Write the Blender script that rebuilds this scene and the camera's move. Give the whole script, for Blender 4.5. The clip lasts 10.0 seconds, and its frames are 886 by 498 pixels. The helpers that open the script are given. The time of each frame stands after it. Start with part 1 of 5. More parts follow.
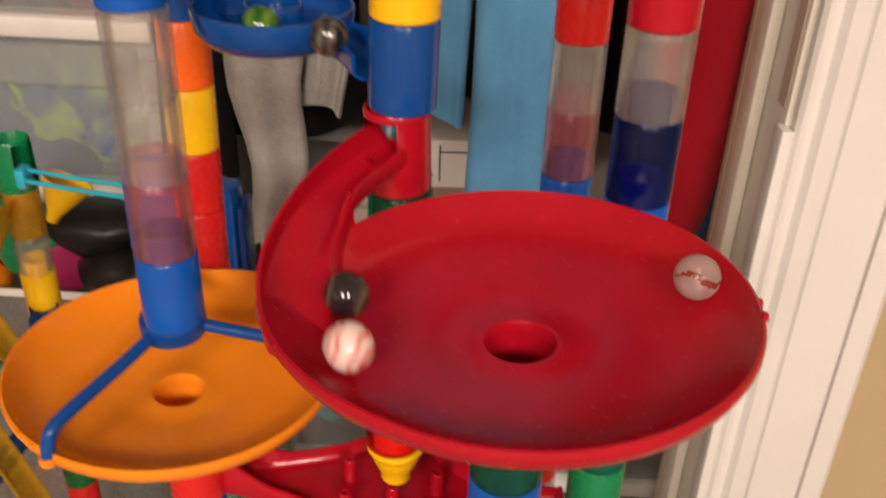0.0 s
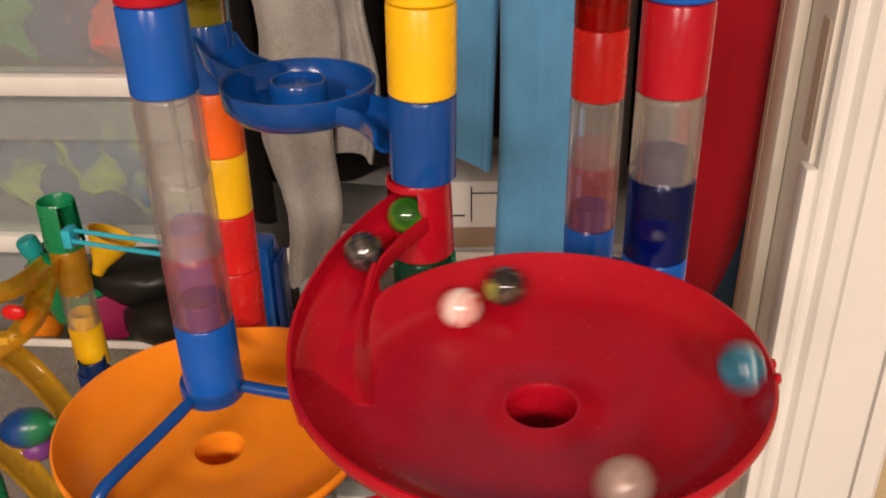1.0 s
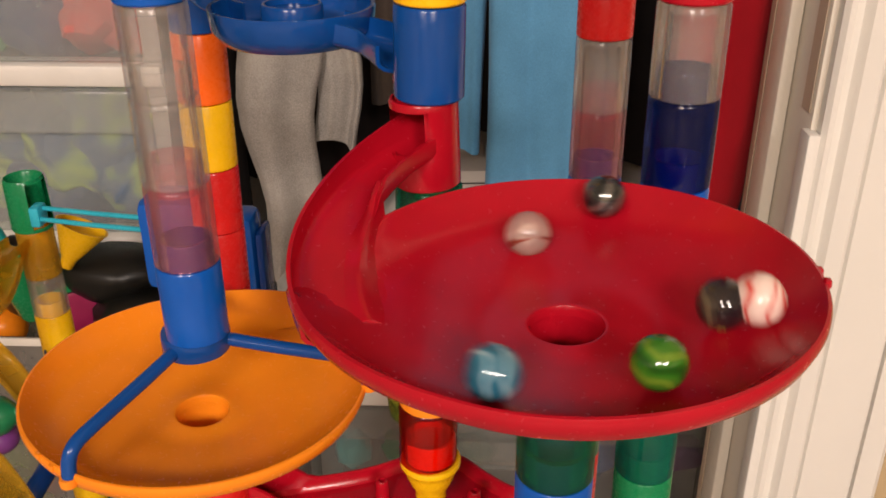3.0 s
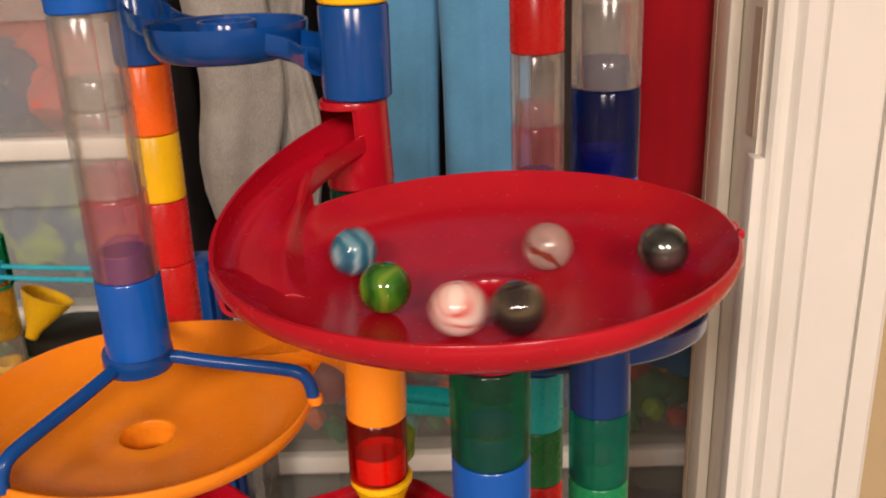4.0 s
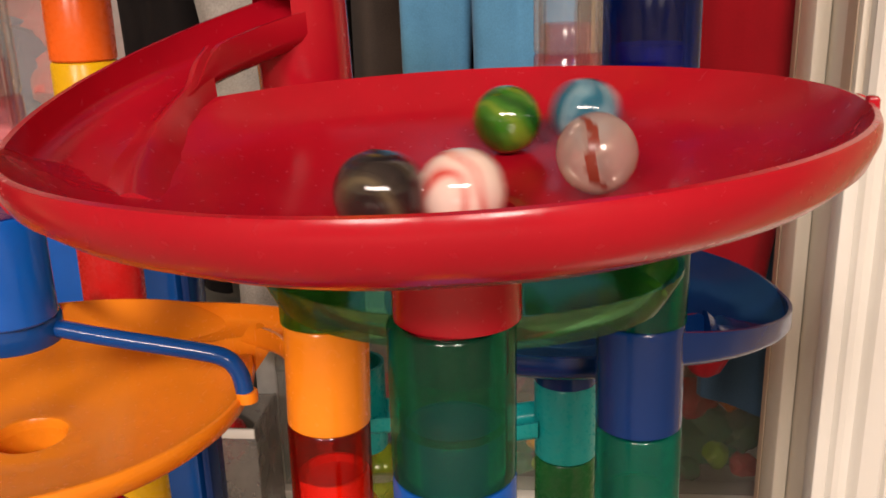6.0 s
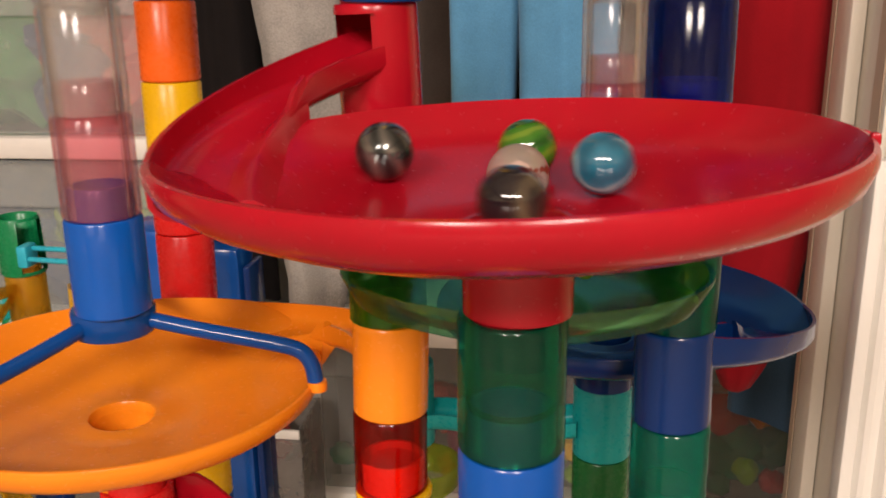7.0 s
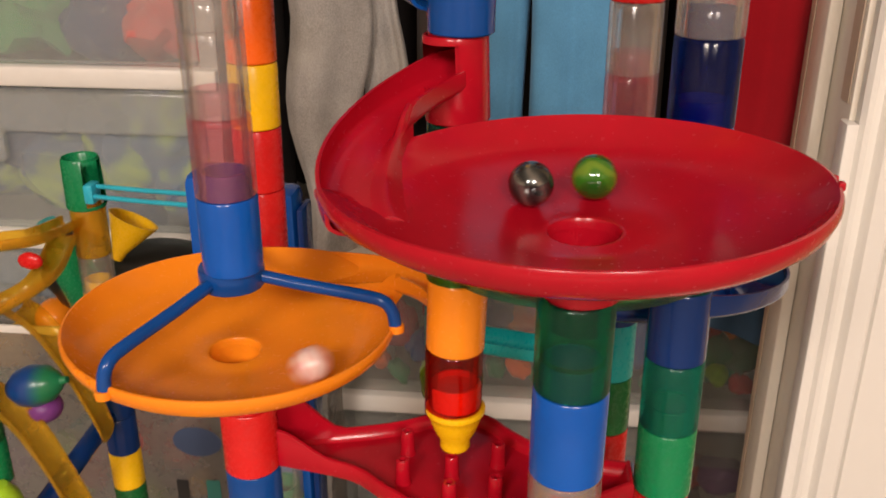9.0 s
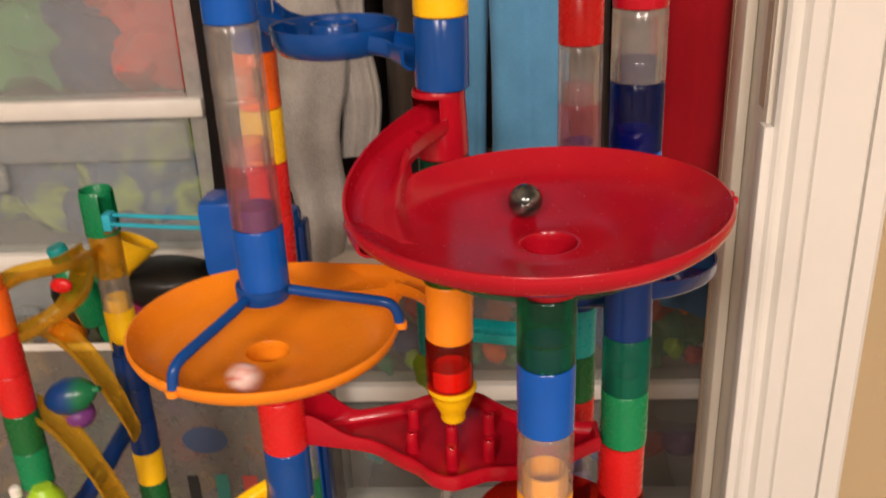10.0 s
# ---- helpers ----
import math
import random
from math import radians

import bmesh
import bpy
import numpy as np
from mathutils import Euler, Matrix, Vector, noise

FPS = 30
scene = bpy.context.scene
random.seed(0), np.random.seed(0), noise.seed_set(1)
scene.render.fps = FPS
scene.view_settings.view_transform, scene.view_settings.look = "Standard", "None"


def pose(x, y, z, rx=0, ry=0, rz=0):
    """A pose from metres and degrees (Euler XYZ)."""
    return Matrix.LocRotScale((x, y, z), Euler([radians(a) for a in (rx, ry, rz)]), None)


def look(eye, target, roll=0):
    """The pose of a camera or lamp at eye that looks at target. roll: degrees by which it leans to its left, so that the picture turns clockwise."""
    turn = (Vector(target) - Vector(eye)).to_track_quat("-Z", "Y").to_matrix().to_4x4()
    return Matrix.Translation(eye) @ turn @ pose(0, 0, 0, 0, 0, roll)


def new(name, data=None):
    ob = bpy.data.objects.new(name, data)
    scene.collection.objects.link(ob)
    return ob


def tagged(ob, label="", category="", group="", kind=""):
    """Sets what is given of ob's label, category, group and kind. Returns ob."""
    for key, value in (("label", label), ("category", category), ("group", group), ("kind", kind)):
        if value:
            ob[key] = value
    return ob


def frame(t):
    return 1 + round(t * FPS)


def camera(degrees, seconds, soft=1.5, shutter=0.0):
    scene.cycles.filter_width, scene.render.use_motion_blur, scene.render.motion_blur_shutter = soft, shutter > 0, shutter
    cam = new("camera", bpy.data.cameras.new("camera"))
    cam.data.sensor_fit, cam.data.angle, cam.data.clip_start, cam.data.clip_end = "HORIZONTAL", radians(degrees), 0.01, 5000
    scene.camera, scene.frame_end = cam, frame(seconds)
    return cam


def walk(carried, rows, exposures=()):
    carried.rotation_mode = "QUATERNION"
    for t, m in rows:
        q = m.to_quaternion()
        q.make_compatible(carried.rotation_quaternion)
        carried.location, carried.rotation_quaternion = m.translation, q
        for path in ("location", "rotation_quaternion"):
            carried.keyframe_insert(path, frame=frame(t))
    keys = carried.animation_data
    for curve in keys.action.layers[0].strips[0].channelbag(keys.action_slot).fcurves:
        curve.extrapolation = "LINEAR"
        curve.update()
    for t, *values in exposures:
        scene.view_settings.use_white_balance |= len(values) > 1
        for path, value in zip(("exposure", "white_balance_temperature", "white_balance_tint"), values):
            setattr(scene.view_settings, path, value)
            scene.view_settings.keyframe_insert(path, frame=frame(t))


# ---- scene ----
cam = camera(52.05, 10.0, 1.7, 0.4)
PATH = [
    (0, (0.0458, 0.0514, 0.9912), (-0.0096, 1.7862, -0.0026), 2.25),
    (0.5, (0.0430, 0.0450, 1.0161), (-0.1227, 1.8143, 0.0984), -0.05),
    (1, (0.0534, 0.0478, 1.0126), (-0.0944, 1.8026, 0.0646), -1.04),
    (1.5, (0.0531, 0.0499, 0.9954), (-0.0759, 1.7537, -0.0441), -0.89),
    (2, (0.0479, 0.0465, 0.9975), (-0.1051, 1.7564, -0.0285), -1.26),
    (2.5, (0.0418, 0.0711, 0.9668), (0.0388, 1.7885, -0.0582), 2.39),
    (2.7, (0.0363, 0.0600, 0.9633), (-0.0323, 1.8266, 0.0282), 0.18),
    (3.8, (0.0510, 0.0428, 0.9386), (-0.0109, 1.8674, 0.1217), -1.61),
    (4, (0.0587, 0.0344, 0.9252), (0.0038, 1.9102, 0.2334), -2.20),
    (4.5, (0.0720, 0.0325, 0.8808), (0.0254, 1.9374, 0.2731), -2.05),
    (5, (0.0764, 0.0474, 0.8689), (0.0229, 1.9569, 0.2763), -0.62),
    (5.2, (0.0772, 0.0714, 0.8627), (-0.0067, 1.9892, 0.3015), -0.89),
    (6.3, (0.0843, 0.1345, 0.8534), (-0.1291, 2.0298, 0.2515), -1.79),
    (6.5, (0.0859, 0.1220, 0.8523), (-0.1411, 2.0245, 0.2787), -1.81),
    (7, (0.0769, 0.0961, 0.8620), (-0.1839, 1.9989, 0.3040), -0.83),
    (7.5, (0.0723, 0.0687, 0.8711), (-0.1960, 1.9728, 0.3211), -0.49),
    (8, (0.0790, 0.0515, 0.8710), (-0.1276, 1.9503, 0.2778), 0.28),
    (8.5, (0.0720, 0.0374, 0.8812), (-0.1408, 1.9118, 0.2167), 0.47),
    (9, (0.0480, 0.0228, 0.9204), (-0.1437, 1.8553, 0.1424), 0.08),
    (9.5, (0.0383, -0.0122, 0.9546), (-0.0344, 1.7616, 0.0336), 0.63),
    (10, (0.0408, -0.0637, 0.9676), (-0.0704, 1.7676, 0.1712), -2.39),
]
EXPOSURES = ((0.0, 0.06), (5.0, 0.05), (6.3, 0.17), (7.4, 0.16), (8.2, 0.09), (10.0, 0.06))
walk(cam, [(t, look(eye, target, roll)) for t, eye, target, roll in PATH], EXPOSURES)

# ---- light and exposure: two unseen warm ceiling lamps, one added as fill, in a closed room ----
world = bpy.data.worlds.new("world")
scene.world = world
world.use_nodes = True
world.node_tree.nodes["Background"].inputs[0].default_value = (1.0, 0.86, 0.7, 1)
world.node_tree.nodes["Background"].inputs[1].default_value = 0.05


# ---- materials ----
def node_mat(name):
    m = bpy.data.materials.new(name)
    m.use_nodes = True
    nt = m.node_tree
    return m, nt, nt.nodes["Principled BSDF"], nt.nodes["Material Output"]


def coords(nt, scale=1.0):
    tc = nt.nodes.new("ShaderNodeTexCoord")
    mp = nt.nodes.new("ShaderNodeMapping")
    mp.inputs["Scale"].default_value = (scale, scale, scale)
    nt.links.new(tc.outputs["Object"], mp.inputs["Vector"])
    return mp.outputs["Vector"]


def noise_tex(nt, vec, scale, detail=4.0, rough=0.55):
    n = nt.nodes.new("ShaderNodeTexNoise")
    n.inputs["Scale"].default_value = scale
    n.inputs["Detail"].default_value = detail
    n.inputs["Roughness"].default_value = rough
    nt.links.new(vec, n.inputs["Vector"])
    return n


def ramp(nt, fac, stops):
    r = nt.nodes.new("ShaderNodeValToRGB")
    while len(r.color_ramp.elements) < len(stops):
        r.color_ramp.elements.new(0.5)
    for e, (p, c) in zip(r.color_ramp.elements, stops):
        e.position, e.color = p, (*c, 1)
    nt.links.new(fac, r.inputs["Fac"])
    return r.outputs["Color"]


def bump(nt, height, strength, dist, bsdf):
    b = nt.nodes.new("ShaderNodeBump")
    b.inputs["Strength"].default_value = strength
    b.inputs["Distance"].default_value = dist
    nt.links.new(height, b.inputs["Height"])
    nt.links.new(b.outputs["Normal"], bsdf.inputs["Normal"])


def shade(c, k):
    return tuple(min(1.0, v * k) for v in c)


def plastic(name, col, rough=0.28, wear=0.10, sss=0.0):
    """Moulded toy plastic: slight cloudiness, scuffs in the gloss, very fine ripple."""
    m, nt, b, out = node_mat(name)
    v = coords(nt)
    big = noise_tex(nt, v, 28.0, 3.0)
    fine = noise_tex(nt, v, 420.0, 5.0)
    c = ramp(nt, big.outputs["Fac"], [(0.3, shade(col, 1 - wear)), (0.7, shade(col, 1 + wear))])
    nt.links.new(c, b.inputs["Base Color"])
    mr = nt.nodes.new("ShaderNodeMapRange")
    mr.inputs["From Min"].default_value, mr.inputs["From Max"].default_value = 0.35, 0.7
    mr.inputs["To Min"].default_value, mr.inputs["To Max"].default_value = rough * 0.8, rough * 1.35
    nt.links.new(fine.outputs["Fac"], mr.inputs["Value"])
    nt.links.new(mr.outputs["Result"], b.inputs["Roughness"])
    b.inputs["IOR"].default_value = 1.5
    b.inputs["Specular IOR Level"].default_value = 0.34
    if sss:
        b.inputs["Subsurface Weight"].default_value = sss
        b.inputs["Subsurface Radius"].default_value = (0.004, 0.002, 0.001)
    bump(nt, big.outputs["Fac"], 0.06, 0.001, b)
    return m


def clear_plastic(name, col, haze=0.12, hazecol=None, gloss=0.06):
    """Thin see-through plastic: tinted light passes, a little milky scatter, a shiny skin."""
    m, nt, b, out = node_mat(name)
    nt.nodes.remove(b)
    v = coords(nt)
    tr = nt.nodes.new("ShaderNodeBsdfTransparent")
    tr.inputs[0].default_value = (*col, 1)
    df = nt.nodes.new("ShaderNodeBsdfDiffuse")
    df.inputs[0].default_value = (*(hazecol or col), 1)
    tl = nt.nodes.new("ShaderNodeBsdfTranslucent")
    tl.inputs[0].default_value = (*(hazecol or col), 1)
    half = nt.nodes.new("ShaderNodeMixShader")
    half.inputs[0].default_value = 0.45
    nt.links.new(df.outputs[0], half.inputs[1])
    nt.links.new(tl.outputs[0], half.inputs[2])
    n = noise_tex(nt, v, 60.0, 4.0)
    mr = nt.nodes.new("ShaderNodeMapRange")
    mr.inputs["To Min"].default_value, mr.inputs["To Max"].default_value = haze * 0.7, haze * 1.3
    nt.links.new(n.outputs["Fac"], mr.inputs["Value"])
    mx = nt.nodes.new("ShaderNodeMixShader")
    nt.links.new(mr.outputs["Result"], mx.inputs[0])
    nt.links.new(tr.outputs[0], mx.inputs[1])
    nt.links.new(half.outputs[0], mx.inputs[2])
    gl = nt.nodes.new("ShaderNodeBsdfGlossy")
    gl.inputs["Roughness"].default_value = 0.12
    fr = nt.nodes.new("ShaderNodeFresnel")
    fr.inputs[0].default_value = 1.32
    mu = nt.nodes.new("ShaderNodeMath")
    mu.operation = "MULTIPLY_ADD"
    mu.inputs[1].default_value, mu.inputs[2].default_value = 0.52, gloss * 0.3
    nt.links.new(fr.outputs[0], mu.inputs[0])
    m2 = nt.nodes.new("ShaderNodeMixShader")
    nt.links.new(mu.outputs[0], m2.inputs[0])
    nt.links.new(mx.outputs[0], m2.inputs[1])
    nt.links.new(gl.outputs[0], m2.inputs[2])
    nt.links.new(m2.outputs[0], out.inputs[0])
    return m


def cloth(name, col, scale=900.0, fuzz=0.3, mottled=0.25):
    m, nt, b, out = node_mat(name)
    v = coords(nt)
    big = noise_tex(nt, v, 22.0, 5.0)
    fine = noise_tex(nt, v, scale, 3.0)
    mix = nt.nodes.new("ShaderNodeMath")
    mix.operation = "ADD"
    nt.links.new(big.outputs["Fac"], mix.inputs[0])
    nt.links.new(fine.outputs["Fac"], mix.inputs[1])
    hf = nt.nodes.new("ShaderNodeMath")
    hf.operation = "MULTIPLY"
    hf.inputs[1].default_value = 0.5
    nt.links.new(mix.outputs[0], hf.inputs[0])
    c = ramp(nt, hf.outputs[0], [(0.35, shade(col, 1 - mottled)), (0.65, shade(col, 1 + mottled))])
    nt.links.new(c, b.inputs["Base Color"])
    b.inputs["Roughness"].default_value = 0.95
    b.inputs["Specular IOR Level"].default_value = 0.1
    b.inputs["Sheen Weight"].default_value = fuzz
    bump(nt, fine.outputs["Fac"], 0.25, 0.001, b)
    return m


def painted(name, col, rough=0.5, bumps=0.15):
    m, nt, b, out = node_mat(name)
    v = coords(nt)
    big = noise_tex(nt, v, 4.0, 5.0)
    fine = noise_tex(nt, v, 130.0, 5.0)
    c = ramp(nt, big.outputs["Fac"], [(0.3, shade(col, 0.94)), (0.7, shade(col, 1.04))])
    nt.links.new(c, b.inputs["Base Color"])
    b.inputs["Roughness"].default_value = rough
    bump(nt, fine.outputs["Fac"], bumps, 0.002, b)
    return m


def patches(name, cols, scale=30.0, rough=0.9):
    """Printed or jumbled cloth: islands of several colours."""
    m, nt, b, out = node_mat(name)
    v = coords(nt)
    n = noise_tex(nt, v, scale, 2.0, 0.5)
    steps = [(0.30 + 0.4 * i / max(1, len(cols) - 1), c) for i, c in enumerate(cols)]
    c = ramp(nt, n.outputs["Fac"], steps)
    nt.links.new(c, b.inputs["Base Color"])
    b.inputs["Roughness"].default_value = rough
    f = noise_tex(nt, v, 500.0, 3.0)
    bump(nt, f.outputs["Fac"], 0.3, 0.002, b)
    return m


def swirl(name, cols, stops, scale=60.0, twist=6.0, rough=0.06, metal=0.0, wave=True):
    """Glass marble: bands warped by noise under a polished skin."""
    m, nt, b, out = node_mat(name)
    v = coords(nt)
    if wave:
        w = nt.nodes.new("ShaderNodeTexWave")
        w.wave_type = "BANDS"
        w.inputs["Scale"].default_value = scale
        w.inputs["Distortion"].default_value = twist
        w.inputs["Detail"].default_value = 2.0
        w.inputs["Detail Scale"].default_value = 1.2
        nt.links.new(v, w.inputs["Vector"])
        fac = w.outputs["Fac"]
    else:
        fac = noise_tex(nt, v, scale, 3.0).outputs["Fac"]
    c = ramp(nt, fac, list(zip(stops, cols)))
    nt.links.new(c, b.inputs["Base Color"])
    b.inputs["Roughness"].default_value = rough
    b.inputs["Metallic"].default_value = metal
    b.inputs["Coat Weight"].default_value = 0.6
    b.inputs["Coat Roughness"].default_value = 0.03
    return m


RED = plastic("red_plastic", (0.395, 0.004, 0.015), 0.21)
BRIGHT_RED = plastic("bright_red_plastic", (0.60, 0.014, 0.014), 0.25)
ORANGE = plastic("orange_plastic", (0.86, 0.25, 0.012), 0.22, 0.06)
SUNNY = plastic("sunny_orange_plastic", (0.86, 0.36, 0.02), 0.25, 0.06)
DEEP_ORANGE = plastic("deep_orange_plastic", (0.85, 0.13, 0.01), 0.28)
YELLOW = plastic("yellow_plastic", (0.86, 0.50, 0.006), 0.28)
BLUE = plastic("blue_plastic", (0.004, 0.088, 0.43), 0.2)
MIDBLUE = plastic("mid_blue_plastic", (0.004, 0.060, 0.27), 0.16)
NAVY = plastic("navy_plastic", (0.003, 0.027, 0.135), 0.2)
GREEN = plastic("green_plastic", (0.006, 0.21, 0.075), 0.25)
TEAL = plastic("teal_plastic", (0.008, 0.30, 0.30), 0.3)
DARK_GREEN = plastic("dark_green_plastic", (0.01, 0.12, 0.03), 0.25)
CYAN = plastic("cyan_plastic", (0.03, 0.42, 0.56), 0.3)
LIME = plastic("lime_plastic", (0.35, 0.62, 0.03), 0.3)
BLACK = plastic("black_plastic", (0.008, 0.008, 0.007), 0.35)
MAGENTA = plastic("magenta_plastic", (0.32, 0.015, 0.09), 0.35)
PURPLE = plastic("purple_plastic", (0.16, 0.04, 0.20), 0.35)
# blue neck as seen through pink plastic, the filtered tint put into its colour
BLUE_IN_PINK = plastic("blue_neck_through_pink", (0.018, 0.006, 0.26), 0.25)
PINK = plastic("pink_plastic", (0.65, 0.16, 0.32), 0.35)
WHITE = plastic("white_plastic", (0.78, 0.76, 0.71), 0.4, 0.04)
GREY = plastic("grey_plastic", (0.25, 0.25, 0.24), 0.45)
CLEAR = clear_plastic("clear_tube", (0.995, 0.99, 0.985), 0.085, (0.98, 0.95, 0.91))
PINKCLEAR = clear_plastic("pink_clear", (0.99, 0.76, 0.80), 0.10, (1.0, 0.50, 0.53))
BLUECLEAR = clear_plastic("blue_clear", (0.13, 0.25, 0.66), 0.14, (0.006, 0.04, 0.28))
REDCLEAR = clear_plastic("red_clear", (0.88, 0.17, 0.11), 0.10, (0.50, 0.014, 0.010))
BOWLCLEAR = clear_plastic("pale_green_clear", (0.52, 0.86, 0.56), 0.06, (0.06, 0.34, 0.12), 0.12)
GREENCLEAR = clear_plastic("green_clear", (0.12, 0.72, 0.54), 0.12, (0.002, 0.27, 0.16))
LIMECLEAR = clear_plastic("leaf_green_clear", (0.40, 0.74, 0.26), 0.12, (0.06, 0.28, 0.03))
TEALCLEAR = clear_plastic("teal_clear", (0.10, 0.72, 0.62), 0.20, (0.004, 0.40, 0.31))
AMBER = clear_plastic("amber_clear", (0.98, 0.80, 0.26), 0.30, (0.92, 0.58, 0.05))
YELLOWCLEAR = clear_plastic("yellow_clear", (0.92, 0.86, 0.22), 0.25, (0.62, 0.50, 0.03))
LIMEGLASS = clear_plastic("lime_clear", (0.85, 0.92, 0.35), 0.25, (0.45, 0.55, 0.08))
FROST = clear_plastic("frosted_drawer", (0.94, 0.95, 0.94), 0.24, (0.86, 0.89, 0.88), 0.03)
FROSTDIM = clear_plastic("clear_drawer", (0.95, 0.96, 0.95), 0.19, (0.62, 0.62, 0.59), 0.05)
BINCLEAR = clear_plastic("clear_bin", (0.90, 0.89, 0.87), 0.46, (0.40, 0.38, 0.35), 0.03)

FROSTEDGE = clear_plastic("milky_edge", (0.92, 0.92, 0.90), 0.62, (0.80, 0.80, 0.77), 0.03)
CASING = painted("casing_paint", (0.745, 0.73, 0.68), 0.45, 0.06)
JAMB = painted("jamb_paint", (0.72, 0.68, 0.59), 0.5, 0.08)
SCUFF = painted("worn_wood_edge", (0.52, 0.42, 0.32), 0.7, 0.2)
WALLTAN = painted("tan_wall_paint", (0.46, 0.35, 0.20), 0.8, 0.3)
WALLDIM = painted("closet_wall_paint", (0.34, 0.31, 0.27), 0.8, 0.3)
CEILING = painted("ceiling_paint", (0.80, 0.78, 0.74), 0.9, 0.3)
# room walls out of view: brown set to steer bounce and reflections on the plastic
WALLROOM = painted("unseen_wall_brown", (0.34, 0.265, 0.19), 0.85, 0.3)
# unseen floor, its tone lightened to bounce fill up under the dishes
CARPET = cloth("carpet_pile", (0.30, 0.25, 0.20), 300.0, 0.2)
GREYCLOTH = cloth("grey_fleece", (0.31, 0.295, 0.275), 700.0, 0.10, 0.30)
BLUECLOTH = cloth("blue_cotton", (0.10, 0.29, 0.50), 900.0, 0.15, 0.14)
DARKBLUECLOTH = cloth("slate_blue_cotton", (0.05, 0.10, 0.17), 900.0, 0.15, 0.14)
BLACKCLOTH = cloth("black_cotton", (0.012, 0.010, 0.010), 900.0, 0.02, 0.2)
BROWNCLOTH = cloth("brown_cotton", (0.055, 0.042, 0.035), 900.0, 0.05, 0.2)
REDCLOTH = cloth("red_cloth", (0.27, 0.006, 0.012), 1200.0, 0.05, 0.10)
BROWNCARD = painted("brown_card", (0.30, 0.22, 0.15), 0.8, 0.1)
CARD = painted("white_card", (0.74, 0.72, 0.68), 0.7, 0.1)
FOLD_GREEN = cloth("green_shirt", (0.12, 0.36, 0.15), 800.0, 0.1)
FOLD_RED = cloth("coral_shirt", (0.75, 0.14, 0.12), 800.0, 0.1)
FOLD_NAVY = cloth("navy_shirt", (0.06, 0.09, 0.20), 800.0, 0.1)
FOLD_CAMO = patches("leaf_print_shirt", [(0.03, 0.07, 0.16), (0.08, 0.15, 0.30), (0.10, 0.17, 0.26), (0.46, 0.62, 0.12), (0.03, 0.10, 0.05)], 13.0)
INK_BLUE = painted("blue_print", (0.05, 0.08, 0.16), 0.6)
INK_RED = painted("red_print", (0.40, 0.06, 0.05), 0.6)
INK_TEAL = painted("teal_print", (0.04, 0.22, 0.19), 0.6)
INK_BLACK = painted("black_print", (0.02, 0.02, 0.02), 0.6)

M_WHITE = swirl("white_red_glass", [(0.83, 0.66, 0.58), (0.80, 0.58, 0.51), (0.60, 0.05, 0.04), (0.84, 0.66, 0.58)], [0.0, 0.50, 0.78, 1.0], 30.0, 5.5)
M_BLACK = swirl("black_yellow_glass", [(0.012, 0.010, 0.013), (0.026, 0.019, 0.017), (0.05, 0.038, 0.028), (0.11, 0.085, 0.05)], [0.0, 0.80, 0.965, 0.997], 26.0, 3.5)
M_BLUE = swirl("blue_swirl_glass", [(0.014, 0.10, 0.165), (0.025, 0.155, 0.24), (0.06, 0.20, 0.28), (0.28, 0.42, 0.47)], [0.0, 0.5, 0.80, 0.97], 52.0, 6.0)
M_GREEN = swirl("green_swirl_glass", [(0.012, 0.075, 0.008), (0.035, 0.16, 0.012), (0.05, 0.165, 0.014), (0.13, 0.23, 0.02)], [0.0, 0.5, 0.82, 0.98], 40.0, 5.0)
M_STEEL = swirl("gunmetal_glass", [(0.045, 0.05, 0.05), (0.11, 0.12, 0.115), (0.24, 0.23, 0.21)], [0.0, 0.55, 1.0], 55.0, 4.0, 0.16, 0.75)
M_CLEARGLASS = clear_plastic("cats_eye_glass", (0.96, 0.90, 0.86), 0.36, (0.95, 0.82, 0.74), 0.2)
M_PATCH = plastic("yellow_green_glass", (0.36, 0.36, 0.08), 0.1)
M_VANE = plastic("red_glass_vane", (0.20, 0.035, 0.02), 0.3)


# ---- mesh tools ----
def finish(bm, smooth=True):
    bmesh.ops.remove_doubles(bm, verts=bm.verts, dist=1e-6)
    bmesh.ops.recalc_face_normals(bm, faces=bm.faces)
    for f in bm.faces:
        f.smooth = smooth
    if smooth:
        for e in bm.edges:
            if len(e.link_faces) == 2 and e.calc_face_angle(0) > 0.7:
                e.smooth = False
    return bm


def mesh_of(name, bm, material):
    me = bpy.data.meshes.new(name)
    bm.to_mesh(me)
    bm.free()
    me.materials.append(material)
    return me


def part(name, bm, material, parent=None, label=""):
    ob = new(name, mesh_of(name, bm, material))
    if parent:
        ob.parent = parent
    return tagged(ob, label)


def thing(name, label, category, m=None, group="", kind=""):
    ob = new(name)
    ob.empty_display_size = 0.02
    if m is not None:
        ob.matrix_basis = m
    return tagged(ob, label, category, group, kind)


def lathe(profile, seg=48, closed=True, radius=None):
    """A ring of profile points (r, z) turned about z; closed joins the last point to the first."""
    bm = bmesh.new()
    rings = []
    for i in range(seg):
        a = 2 * math.pi * i / seg
        rings.append([bm.verts.new((r * math.cos(a), r * math.sin(a), z)) for r, z in profile])
    n = len(profile)
    for i in range(seg):
        p, q = rings[i], rings[(i + 1) % seg]
        for k in range(n if closed else n - 1):
            bm.faces.new((p[k], q[k], q[(k + 1) % n], p[(k + 1) % n]))
    return finish(bm)


